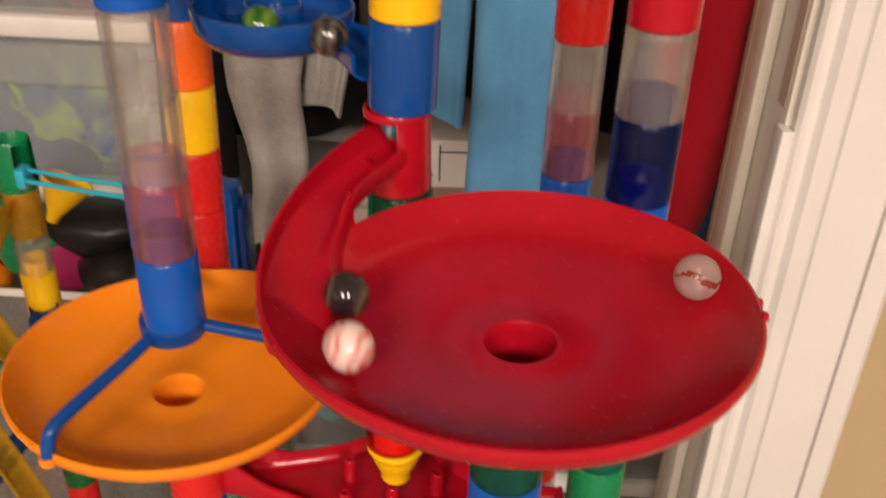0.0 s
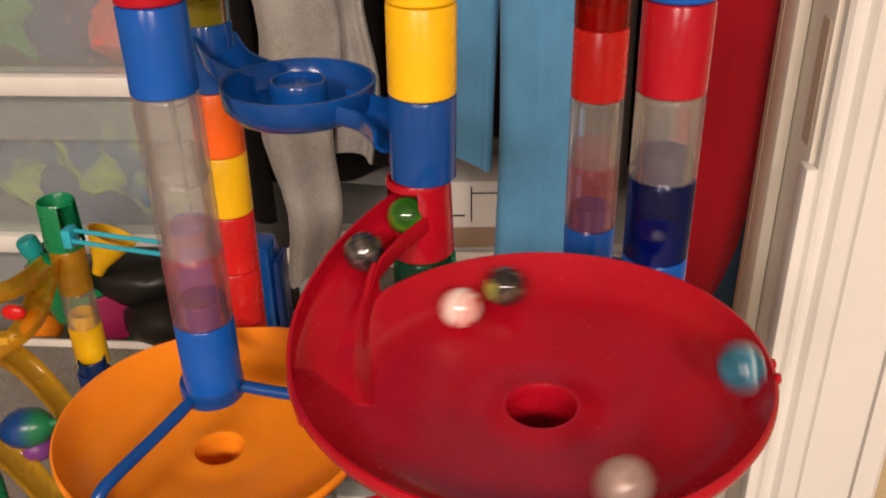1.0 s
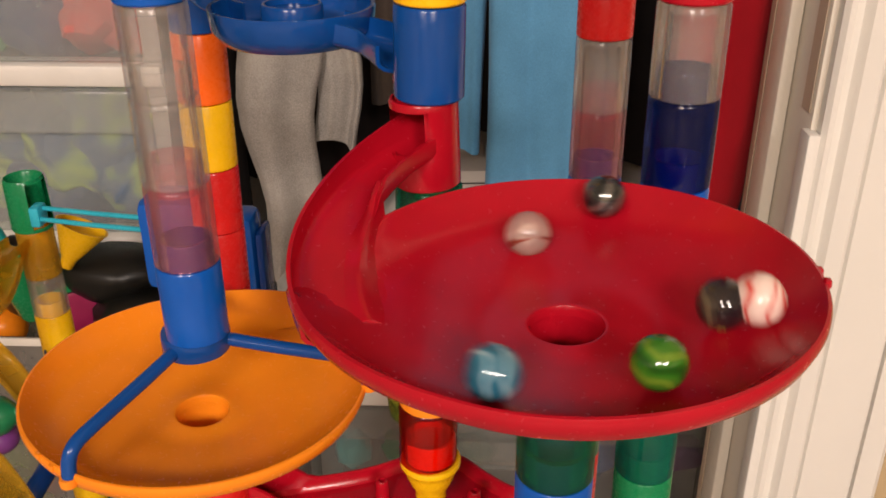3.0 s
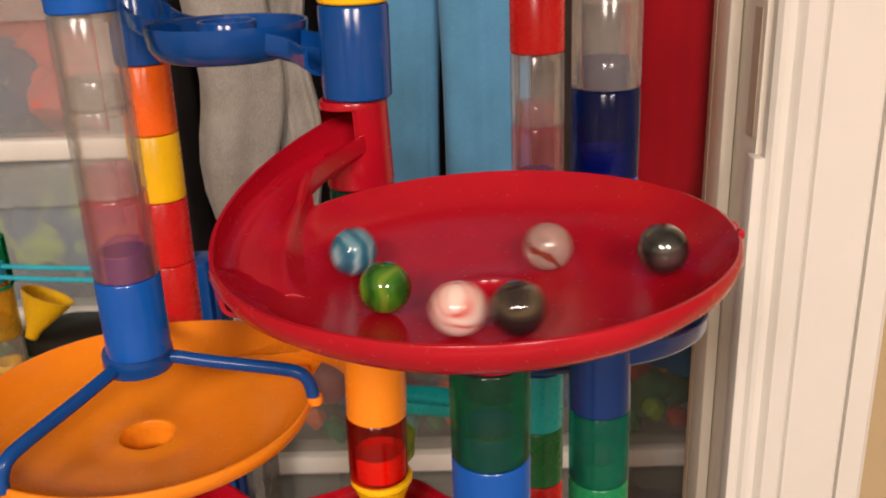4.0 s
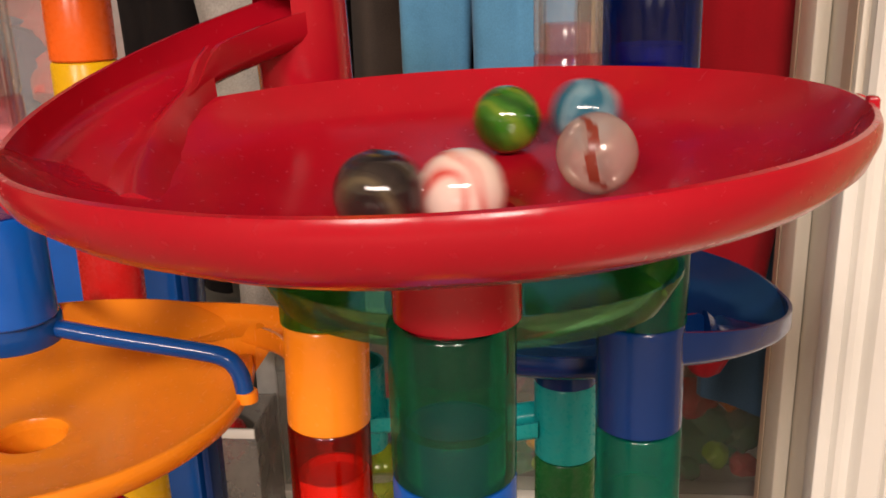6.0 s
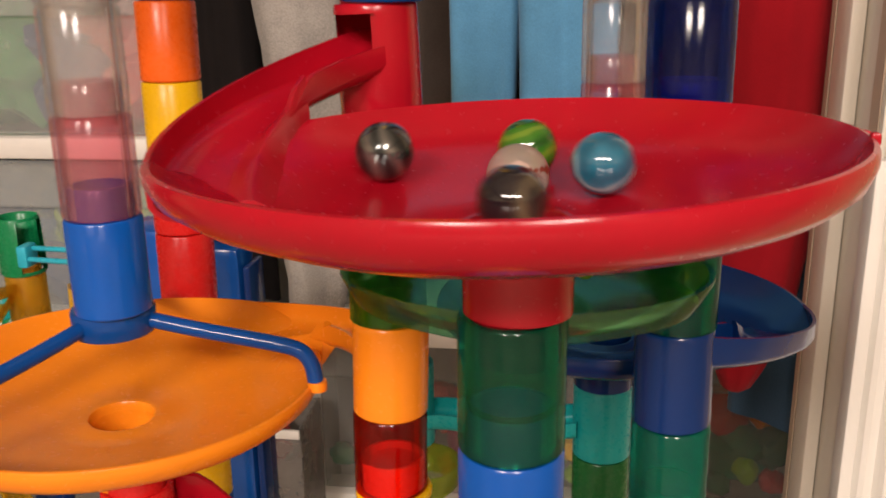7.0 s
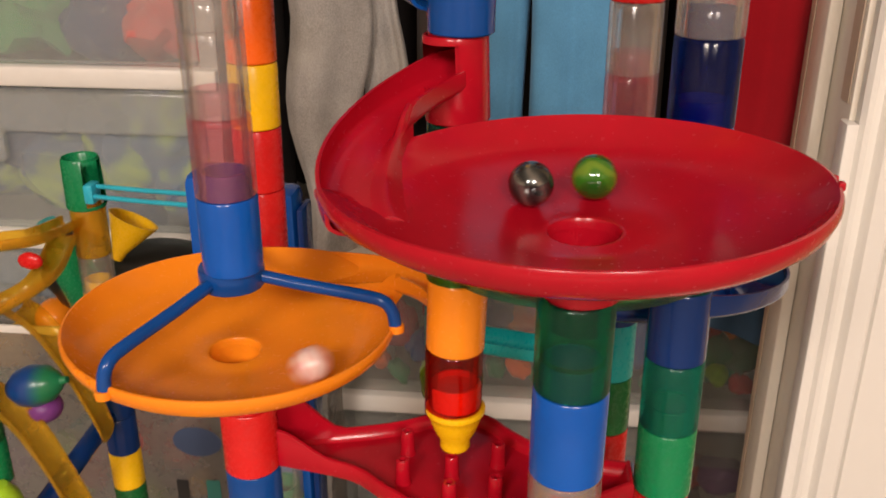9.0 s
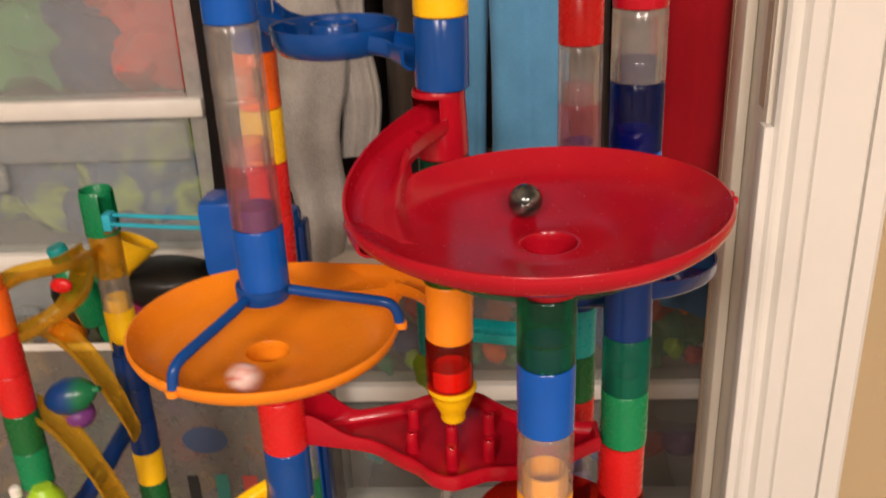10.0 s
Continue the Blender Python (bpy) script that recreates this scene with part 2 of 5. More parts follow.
def solid_lathe(profile, seg=40):
    """As lathe, for a solid whose first and last points lie on the axis."""
    bm = bmesh.new()
    n = len(profile)
    grid = [[bm.verts.new((r * math.cos(2 * math.pi * i / seg), r * math.sin(2 * math.pi * i / seg), z)) if r > 1e-7 else None for r, z in profile] for i in range(seg)]
    tips = {k: bm.verts.new((0, 0, profile[k][1])) for k in range(n) if profile[k][0] <= 1e-7}
    for i in range(seg):
        p, q = grid[i], grid[(i + 1) % seg]
        for k in range(n - 1):
            loop = []
            for v in (p[k] or tips[k], q[k] or tips.get(k), q[k + 1] or tips.get(k + 1), p[k + 1] or tips.get(k + 1)):
                if v is not None and v not in loop:
                    loop.append(v)
            if len(loop) >= 3:
                bm.faces.new(loop)
    return finish(bm)


def box(x0, x1, y0, y1, z0, z1, bevel=0.0, segs=2):
    bm = bmesh.new()
    bmesh.ops.create_cube(bm, size=1)
    bmesh.ops.scale(bm, vec=(x1 - x0, y1 - y0, z1 - z0), verts=bm.verts)
    bmesh.ops.translate(bm, vec=((x0 + x1) / 2, (y0 + y1) / 2, (z0 + z1) / 2), verts=bm.verts)
    if bevel:
        bmesh.ops.bevel(bm, geom=bm.edges[:], offset=bevel, segments=segs, affect="EDGES", profile=0.5)
    return finish(bm, bevel > 0)


def sweep(points, radius, seg=12, caps=True):
    """A round rod along points; radius may be a list."""
    pts = [Vector(p) for p in points]
    rad = radius if isinstance(radius, (list, tuple)) else [radius] * len(pts)
    bm = bmesh.new()
    rings = []
    for i, p in enumerate(pts):
        t = (pts[min(i + 1, len(pts) - 1)] - pts[max(i - 1, 0)]).normalized()
        side = t.cross(Vector((0, 0, 1)))
        side = side.normalized() if side.length > 1e-4 else Vector((1, 0, 0))
        up = side.cross(t).normalized()
        rings.append([bm.verts.new(p + rad[i] * (math.cos(a) * side + math.sin(a) * up)) for a in (2 * math.pi * k / seg for k in range(seg))])
    for a, b in zip(rings, rings[1:]):
        for k in range(seg):
            bm.faces.new((a[k], a[(k + 1) % seg], b[(k + 1) % seg], b[k]))
    if caps:
        bm.faces.new(rings[0])
        bm.faces.new(rings[-1])
    return finish(bm)


def bend(points, n=6):
    """Catmull-Rom through points."""
    pts = [Vector(p) for p in points]
    out = []
    for i in range(len(pts) - 1):
        a, b, c, d = pts[max(i - 1, 0)], pts[i], pts[i + 1], pts[min(i + 2, len(pts) - 1)]
        for k in range(n):
            t = k / n
            out.append(0.5 * ((2 * b) + (c - a) * t + (2 * a - 5 * b + 4 * c - d) * t * t + (3 * b - a - 3 * c + d) * t ** 3))
    return out + [pts[-1]]


def trough(points, half, wall_out, wall_in, thick=0.0016, seg=9, curl=1.0):
    """A U-shaped channel along points; wall heights left and right may be lists."""
    pts = [Vector(p) for p in points]
    n = len(pts)
    lst = lambda v: v if isinstance(v, (list, tuple)) else [v] * n
    half, wall_out, wall_in, curl = lst(half), lst(wall_out), lst(wall_in), lst(curl)
    bm = bmesh.new()
    rings = []
    for i, p in enumerate(pts):
        t = (pts[min(i + 1, n - 1)] - pts[max(i - 1, 0)])
        t.z = 0
        t.normalize()
        side = Vector((t.y, -t.x, 0))
        h = half[i]
        inner = []
        inner.append((-h, wall_out[i]))
        for k in range(seg):
            a = math.pi * (k / (seg - 1))
            inner.append((-h * math.cos(a), h * 0.42 * (1 - math.sin(a)) * (curl[i] if a < math.pi / 2 else 1.0)))
        inner.append((h, max(wall_in[i], h * 0.42 + 0.0004)))
        outer = [(h + thick, max(wall_in[i], h * 0.42 + 0.0004))]
        for k in range(seg):
            a = math.pi * (1 - k / (seg - 1))
            outer.append((-(h + thick) * math.cos(a), h * 0.42 * (1 - math.sin(a)) * (curl[i] if a < math.pi / 2 else 1.0) - thick * max(0.35, math.sin(a))))
        outer.append((-h - thick, wall_out[i]))
        rings.append([bm.verts.new(p + side * s + Vector((0, 0, z))) for s, z in inner + outer])
    m = len(rings[0])
    for a, b in zip(rings, rings[1:]):
        for k in range(m):
            bm.faces.new((a[k], a[(k + 1) % m], b[(k + 1) % m], b[k]))
    bm.faces.new(rings[0])
    bm.faces.new(rings[-1])
    return finish(bm)


def blob(sx, sy, sz, seed, rough=0.25, sub=3, freq=1.6):
    """A crumpled lump."""
    bm = bmesh.new()
    bmesh.ops.create_icosphere(bm, subdivisions=sub, radius=1)
    for v in bm.verts:
        d = noise.fractal(v.co * freq + Vector((seed * 3.7, seed * 1.3, 0)), 1.0, 2.0, 3)
        v.co *= 1 + rough * d
        v.co = Vector((v.co.x * sx, v.co.y * sy, v.co.z * sz))
    return finish(bm)


def drape(x0, x1, y, z0, z1, folds, depth, seed, thick=0.012, lean=0.0, nx=40, nz=36, hem=0.0):
    """Hanging cloth with vertical folds, closed, uneven at the hem."""
    bm = bmesh.new()
    front, back = [], []
    for j in range(nz + 1):
        v = j / nz
        rf, rb = [], []
        for i in range(nx + 1):
            u = i / nx
            wob = noise.noise(Vector((u * 3 + seed, v * 2.2, seed * 0.7)))
            ph = folds * 2 * math.pi * u + 0.9 * wob + seed
            edge = math.sin(math.pi * min(1, max(0, u))) ** 0.35
            yy = y - depth * (0.55 * math.sin(ph) + 0.6 * wob) * (0.55 + 0.45 * (1 - v))
            x = x0 + (x1 - x0) * u + lean * (1 - v) + 0.012 * (1 - v) * noise.noise(Vector((v * 2.0, seed, u)))
            z = z0 + (z1 - z0) * v + (hem * (1 - v) ** 6) * math.sin(3.1 * u + seed)
            rf.append(bm.verts.new((x, yy - thick * edge, z)))
            rb.append(bm.verts.new((x, yy + thick * edge + 0.001, z)))
        front.append(rf)
        back.append(rb)
    for j in range(nz):
        for i in range(nx):
            bm.faces.new((front[j][i], front[j][i + 1], front[j + 1][i + 1], front[j + 1][i]))
            bm.faces.new((back[j][i + 1], back[j][i], back[j + 1][i], back[j + 1][i + 1]))
        bm.faces.new((front[j][0], front[j + 1][0], back[j + 1][0], back[j][0]))
        bm.faces.new((front[j + 1][nx], front[j][nx], back[j][nx], back[j + 1][nx]))
    for i in range(nx):
        bm.faces.new((front[0][i + 1], front[0][i], back[0][i], back[0][i + 1]))
        bm.faces.new((front[nz][i], front[nz][i + 1], back[nz][i + 1], back[nz][i]))
    return finish(bm)


# ---- room and closet ----
YW = 0.650       # room face of the closet wall
XJ = 0.259       # face of the jamb
part("floor", box(-2.2, 2.2, -4.0, 1.5, -0.06, 0.0), CARPET)["kind"] = "structure"
part("ceiling", box(-2.2, 2.2, -4.0, 1.5, 2.42, 2.50), CEILING)["kind"] = "structure"
part("wall_north", box(-2.2, 2.2, 1.42, 1.5, 0, 2.42), WALLDIM)["kind"] = "structure"
part("wall_south", box(-2.2, 2.2, -4.0, -3.92, 0, 2.42), WALLROOM)["kind"] = "structure"
part("wall_west", box(-2.2, -2.12, -3.92, 1.42, 0, 2.42), WALLROOM)["kind"] = "structure"
part("wall_east", box(2.12, 2.2, -3.92, 1.42, 0, 2.42), WALLROOM)["kind"] = "structure"
part("wall_closet_right", box(XJ + 0.018, 2.12, YW, YW + 0.085, 0, 2.42), WALLTAN)["kind"] = "structure"
part("wall_closet_left", box(-2.12, -1.30, YW, YW + 0.085, 0, 2.42), WALLTAN)["kind"] = "structure"
part("wall_closet_header", box(-1.30, XJ + 0.018, YW, YW + 0.085, 2.07, 2.42), WALLTAN)["kind"] = "structure"
part("wall_closet_side", box(0.50, 0.56, YW + 0.085, 1.42, 0, 2.42), WALLDIM)["kind"] = "structure"


def door_frame():
    """Fluted casing on the wall, jamb in the opening, stop strip with a break at hinge height."""
    fr = thing("door_1", "cream painted door frame with fluted casing and worn edge", "door frame", kind="structure")
    bm = bmesh.new()
    prof = [(XJ + 0.004, YW), (XJ + 0.004, YW - 0.010), (XJ + 0.007, YW - 0.0135), (XJ + 0.0105, YW - 0.0140), (XJ + 0.0120, YW - 0.0095), (XJ + 0.0175, YW - 0.0080), (XJ + 0.0200, YW - 0.0120)]
    x = XJ + 0.0200
    for w in (0.0150, 0.0420):
        prof += [(x + 0.002, YW - 0.0145), (x + w - 0.002, YW - 0.0160), (x + w - 0.0004, YW - 0.0152), (x + w, YW - 0.0110), (x + w + 0.0006, YW - 0.0110)]
        x += w + 0.0006
    prof += [(x + 0.001, YW - 0.0170), (XJ + 0.094, YW - 0.019), (XJ + 0.098, YW - 0.016), (XJ + 0.098, YW)]
    lo = [bm.verts.new((a, b, 0.0)) for a, b in prof]
    hi = [bm.verts.new((a, b, 2.14)) for a, b in prof]
    for i in range(len(prof)):
        k = (i + 1) % len(prof)
        bm.faces.new((lo[i], lo[k], hi[k], hi[i]))
    bm.faces.new(lo)
    bm.faces.new(hi)
    part("casing", finish(bm, False), CASING, fr)
    part("jamb", box(XJ, XJ + 0.0175, YW - 0.001, YW + 0.088, 0, 2.07, 0.001), JAMB, fr)
    part("stop_strip", box(XJ - 0.010, XJ - 0.0005, YW + 0.048, YW + 0.0875, 0, 2.06, 0.002), JAMB, fr, "painted stop strip with scuffed edge")
    part("worn_edge", box(XJ - 0.0112, XJ - 0.0102, YW + 0.078, YW + 0.0874, 0, 2.05, 0.0003, 1), SCUFF, fr, "bare scuffed wood along the stop")
    part("edge_strip", box(XJ - 0.0045, XJ + 0.0035, YW - 0.0135, YW + 0.004, 0, 0.762, 0.0012), CASING, fr)
    part("hinge_leaf", box(XJ - 0.0012, XJ - 0.0002, YW + 0.004, YW + 0.020, 0.772, 0.86, 0.0004, 1), SCUFF, fr, "painted-over hinge leaf")
    part("head_jamb", box(-1.28, XJ - 0.001, YW, YW + 0.084, 2.052, 2.068), JAMB, fr)
    part("head_casing", box(-1.36, XJ + 0.098, YW - 0.018, YW - 0.001, 2.142, 2.24, 0.003), CASING, fr)


door_frame()
part("baseboard", box(XJ + 0.101, 2.11, YW - 0.014, YW - 0.001, 0, 0.09, 0.003), CASING)["kind"] = "structure"


# both lamps stand out of view; their make and place are assumed
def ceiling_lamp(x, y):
    lamp = thing("ceiling_lamp", "unseen round white flush ceiling lamp, switched on", "ceiling lamp", pose(x, y, 2.42), "ceiling lamps")
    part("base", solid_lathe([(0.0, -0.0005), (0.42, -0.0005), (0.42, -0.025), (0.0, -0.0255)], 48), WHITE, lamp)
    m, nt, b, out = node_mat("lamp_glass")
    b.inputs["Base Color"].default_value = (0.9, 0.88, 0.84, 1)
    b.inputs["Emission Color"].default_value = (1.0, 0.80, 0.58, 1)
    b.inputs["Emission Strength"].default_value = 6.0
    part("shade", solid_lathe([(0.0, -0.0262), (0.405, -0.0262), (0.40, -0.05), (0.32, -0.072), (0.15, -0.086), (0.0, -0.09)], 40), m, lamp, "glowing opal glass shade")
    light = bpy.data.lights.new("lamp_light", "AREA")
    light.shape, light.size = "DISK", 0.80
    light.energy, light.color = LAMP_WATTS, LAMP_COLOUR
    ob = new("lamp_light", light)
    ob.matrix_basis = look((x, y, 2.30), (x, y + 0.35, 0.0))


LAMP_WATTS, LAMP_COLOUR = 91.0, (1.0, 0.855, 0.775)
ceiling_lamp(-0.75, -2.5)
# second lamp, added to fill and break up the first one's shadows
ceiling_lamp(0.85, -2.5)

# ---- marble run: tubes ----
PITCH, BASE = 0.0370, 0.7092
R0, WALL = 0.0140, 0.0016


def level(k):
    return BASE + PITCH * k


_tubes = {}


def tube(x, y, z, material, label, neck=True, h=PITCH, neck_mat=None):
    """One tube of the run: barrel with a socket, and the narrower neck that plugs into the next one."""
    neck_mat = neck_mat or material
    key = (material.name, neck, h, neck_mat.name)
    if key not in _tubes:
        _tubes[key] = (
            mesh_of("barrel", lathe([(R0 - 0.0006, 0.0002), (R0, 0.0009), (R0, h - 0.0012), (R0 - 0.0006, h - 0.0003), (R0 - WALL - 0.0004, h - 0.0003), (R0 - WALL - 0.0004, 0.0002)], 56), material),
            mesh_of("neck", lathe([(R0 - 0.0024, h - 0.0035), (R0 - 0.0024, h + 0.0108), (R0 - 0.0029, h + 0.0115), (R0 - 0.0042, h + 0.0115), (R0 - 0.0042, h - 0.0035)], 48), neck_mat) if neck else None)
    t = thing("marble_tube", label, "marble run tube", pose(x, y, z), "marble run tubes")
    if not neck:
        part("inner_ring", lathe([(R0 - WALL - 0.0006, 0.0118), (R0 - WALL - 0.0006, 0.0132), (R0 - 0.0032, 0.0132), (R0 - 0.0032, 0.0118)], 40), material, t)
    for name, me in zip(("barrel", "neck"), _tubes[key]):
        if me:
            ob = new(name, me)
            ob.parent = t
    return t


AX = {"a": (-0.0900, 0.3990), "b": (-0.1111, 0.5143), "c": (0.0145, 0.4020), "d": (0.0975, 0.5060), "e": (0.1172, 0.4042), "g": (0.0648, 0.3105)}
LEAN = {"a": (0.0, -0.005), "b": (0.008, 0.006), "c": (0.014, -0.014), "d": (-0.005, 0.004), "e": (-0.006, 0.003), "g": (0.002, -0.002)}
NAMES = {
    SUNNY: "yellow-orange plastic", RED: "glossy red plastic", BRIGHT_RED: "bright red plastic", ORANGE: "glossy orange plastic", DEEP_ORANGE: "deep orange plastic", YELLOW: "glossy yellow plastic",
    BLUE: "glossy bright blue plastic", MIDBLUE: "glossy blue plastic", NAVY: "dark navy blue plastic", GREEN: "glossy green plastic", TEAL: "opaque teal plastic", DARK_GREEN: "dark green plastic",
    CLEAR: "clear colourless plastic", PINKCLEAR: "see-through pink plastic", BLUECLEAR: "see-through dark blue plastic", REDCLEAR: "see-through dark red plastic",
    GREENCLEAR: "see-through green plastic", LIMECLEAR: "see-through leaf green plastic", TEALCLEAR: "see-through teal plastic", AMBER: "see-through amber plastic",
}


def tower(key, low, mats, dz=0.0, last_neck=True):
    x, y = AX[key]
    lx, ly = LEAN[key]
    for i, m in enumerate(mats):
        if m is not None:
            z = level(low + i) + dz
            up = max(z, 0.60) - 0.76
            # a neck standing inside a pink tube takes the pink-filtered blue
            t = tube(x + lx * up, y + ly * up, z, m, NAMES[m] + " marble run tube stacked in a tower", last_neck or i < len(mats) - 1, PITCH, BLUE_IN_PINK if mats[i + 1:i + 2] == [PINKCLEAR] else None)
            if z > 0.60:
                t.matrix_basis = t.matrix_basis @ pose(0, 0, 0, -math.degrees(ly), math.degrees(lx))


LOWER = [BLUE, YELLOW, RED, GREEN, CLEAR, BLUE, RED, YELLOW, GREEN, BLUE, RED, CLEAR, YELLOW, GREEN, BLUE]
FLOOR_Z = level(-19)


def lower(key, top, shift):
    """The towers' lower storeys down to the base on the floor."""
    n = top + 19
    tower(key, -19, [LOWER[(i + shift) % len(LOWER)] for i in range(n)])


tower("a", 1, [BLUE, PINKCLEAR, CLEAR, CLEAR, BLUE, RED])
tower("a", -4, [CLEAR, MIDBLUE, BRIGHT_RED])
lower("a", -4, 2)
tower("b", -3, [YELLOW, DARK_GREEN, BRIGHT_RED, BRIGHT_RED, BRIGHT_RED, YELLOW, DEEP_ORANGE, MIDBLUE])
lower("b", -3, 5)
tower("c", -1, [REDCLEAR])
tower("c", 2, [GREENCLEAR])
tower("c", 4, [MIDBLUE, YELLOW, YELLOW])
tower("d", 1, [BLUE, PINKCLEAR, CLEAR, BRIGHT_RED, REDCLEAR, RED])
tower("d", -6, [BLUE, CLEAR, BRIGHT_RED, DARK_GREEN, TEAL], dz=0.0042)
lower("d", -6, 8)
tower("e", -1, [TEALCLEAR])
tower("e", -4, [REDCLEAR])
tower("e", -2, [GREEN])
tower("e", 2, [BLUE, BLUECLEAR, CLEAR, RED, BLUE])
lower("e", -4, 11)
tower("g", -3, [YELLOW, SUNNY, CLEAR, BLUE, GREENCLEAR], last_neck=False)
lower("g", -3, 13)


# ---- dishes ----
RIM_R = 0.0788


def shrink(r):
    return r - (0.0815 - RIM_R) * max(0.0, (r - 0.0175) / 0.064)


PROFILE = [(shrink(r), z) for r, z in ((0.0120, -0.0430), (0.0120, -0.0222), (0.0128, -0.0206), (0.0146, -0.0202), (0.0175, -0.0212), (0.030, -0.0188), (0.045, -0.0163), (0.058, -0.0140), (0.066, -0.0118),
           (0.0715, -0.0088), (0.0765, -0.0042), (0.0795, -0.0010), (0.0805, 0.0), (0.0815, -0.0002), (0.0820, -0.0012), (0.0820, -0.0034), (0.0803, -0.0074), (0.0762, -0.0107), (0.070, -0.0134),
           (0.058, -0.0160), (0.045, -0.0187), (0.030, -0.0212), (0.0170, -0.0234), (0.0136, -0.0258), (0.0130, -0.0430))]


def chute_out(phi):
    """Outer wall of the entry chute: radius and top, phi in degrees from the tower."""
    k = max(0.0, 1 - phi / 125.0)
    return RIM_R + 0.0345 * k ** 1.52, 0.0240 * max(0.0, 1 - phi / 74.0) ** 1.45


def chute_lip(phi):
    """Top of the chute's inner wall: a low beam from the tower that ends in a blade dipping to the dish's floor."""
    return float(np.interp(phi, [-5, 0, 12, 24, 28, 31, 35, 40, 45, 50], [0.0200, 0.0195, 0.0162, 0.0126, 0.0088, 0.0035, -0.0020, -0.0068, -0.0105, -0.0145]))


def chute_mid(phi):
    r, top = chute_out(phi)
    k = max(0.0, 1 - phi / 80.0)
    return r - 0.0122, -0.0142 + 0.0238 * k ** 1.1


def dish_floor(r):
    return float(np.interp(r, [shrink(q) for q in (0.0, 0.0146, 0.0175, 0.030, 0.045, 0.058, 0.066, 0.0715, 0.0765)], [-0.0205, -0.0202, -0.0212, -0.0188, -0.0163, -0.0140, -0.0118, -0.0088, -0.0042]))


def dish(cx, cy, rim, turn, material, name_col, connector, stem_low, key, lean=(0.0, 0.0)):
    """A round funnel dish with its entry chute from a neighbouring tower; turn: degrees to that tower."""
    d = thing("funnel_dish", name_col + " plastic funnel dish with centre hole and curved side chute", "marble run dish", pose(cx, cy, rim, lean[0], lean[1], 0) @ pose(0, 0, 0, 0, 0, turn), "funnel dishes")
    sag = -(pose(0, 0, 0, lean[0], lean[1], 0) @ pose(0, 0, 0, 0, 0, turn) @ Vector((math.hypot(AX[key][0] - cx, AX[key][1] - cy), 0, 0))).z
    reach = math.hypot(AX[key][0] - cx, AX[key][1] - cy)
    seg = 160
    bm = bmesh.new()
    rings = []
    for i in range(seg):
        phi = 360.0 * i / seg
        ease = lambda a, b: (lambda u: u * u * (3 - 2 * u))(min(1.0, max(0.0, (phi - a) / (b - a))))
        grow = ease(40, 62) if phi < 125 else 0.0
        cut = ease(24.5, 27.5) * (1 - ease(48, 74))
        ro, top = chute_out(phi) if phi < 125 else (RIM_R, 0.0)
        zc = chute_mid(phi)[1] - 0.0022
        rr = RIM_R + (ro - RIM_R) * grow
        ring = []
        for r, z in PROFILE:
            r2 = r + (rr - RIM_R) * max(0.0, (r - 0.058) / (RIM_R - 0.058))
            z2 = z + top * grow * max(0.0, (r - 0.070) / (RIM_R - 0.070))
            z2 -= cut * max(0.0, z2 - zc)
            a = math.radians(phi)
            ring.append(bm.verts.new((r2 * math.cos(a), r2 * math.sin(a), z2)))
        rings.append(ring)
    n = len(PROFILE)
    for i in range(seg):
        p, q = rings[i], rings[(i + 1) % seg]
        for k in range(n):
            bm.faces.new((p[k], q[k], q[(k + 1) % n], p[(k + 1) % n]))
    part("bowl", finish(bm), material, d)
    pts, wo, wi, hw, curl = [], [], [], [], []
    for i in range(40):
        phi = -3 + 79 * i / 39
        r, z = chute_mid(max(phi, 0))
        r += (reach - RIM_R - 0.0231) * max(0.0, 1 - max(phi, 0) / 30.0)
        a = math.radians(phi)
        pts.append((r * math.cos(a), r * math.sin(a), z))
        top = chute_out(max(phi, 0))[1]
        k = i / 39
        wi.append(max(0.0046, top - z - 0.0005))
        s0 = min(1.0, max(0.0, (phi - 28) / 20.0))
        wo.append(max(0.0002 + 0.0045 * (1 - s0), chute_lip(phi) - z))
        hw.append(0.0106)
        curl.append(1 - s0)
    part("chute", trough(pts, hw, wo, wi, 0.0014, 9, curl), material, d)
    blade = bmesh.new()
    rows = []
    for i in range(45):
        phi = 24.2 + 46.0 * i / 44
        r, z = chute_mid(phi)
        r += (reach - RIM_R - 0.0231) * max(0.0, 1 - phi / 30.0) - 0.0106
        a = math.radians(phi)
        s0 = min(1.0, max(0.0, (phi - 28) / 20.0))
        top = max(0.0002 + 0.0045 * (1 - s0), chute_lip(phi) - z) + z + 0.0003
        wide = float(np.interp(phi, [24, 29, 36, 44, 54, 70], [0.0012, 0.0016, 0.0050, 0.0090, 0.0130, 0.0150]))
        foot = r - 0.0014 - wide
        low = min(top - 0.0004, dish_floor(min(foot, 0.0715)) - 0.0007)
        mid = max(low + 0.0002, min(top - 0.0008, z + 0.0010))
        outline = [(r + 0.0046, mid), (r + 0.0016, max(mid + 0.0002, top - 0.0010)), (r + 0.0006, top - 0.0001), (r - 0.0012, top)]
        outline += [(r - 0.0014 - wide * f, top + (low - top) * g) for f, g in ((0.08, 0.10), (0.25, 0.38), (0.48, 0.68), (0.74, 0.91), (1.0, 1.0))]
        rows.append([blade.verts.new((q * math.cos(a), q * math.sin(a), h)) for q, h in outline])
    for p, q in zip(rows, rows[1:]):
        for k in range(9):
            blade.faces.new((p[k], q[k], q[(k + 1) % 9], p[(k + 1) % 9]))
    blade.faces.new(rows[0])
    blade.faces.new(rows[-1])
    part("blade", finish(blade), material, d)
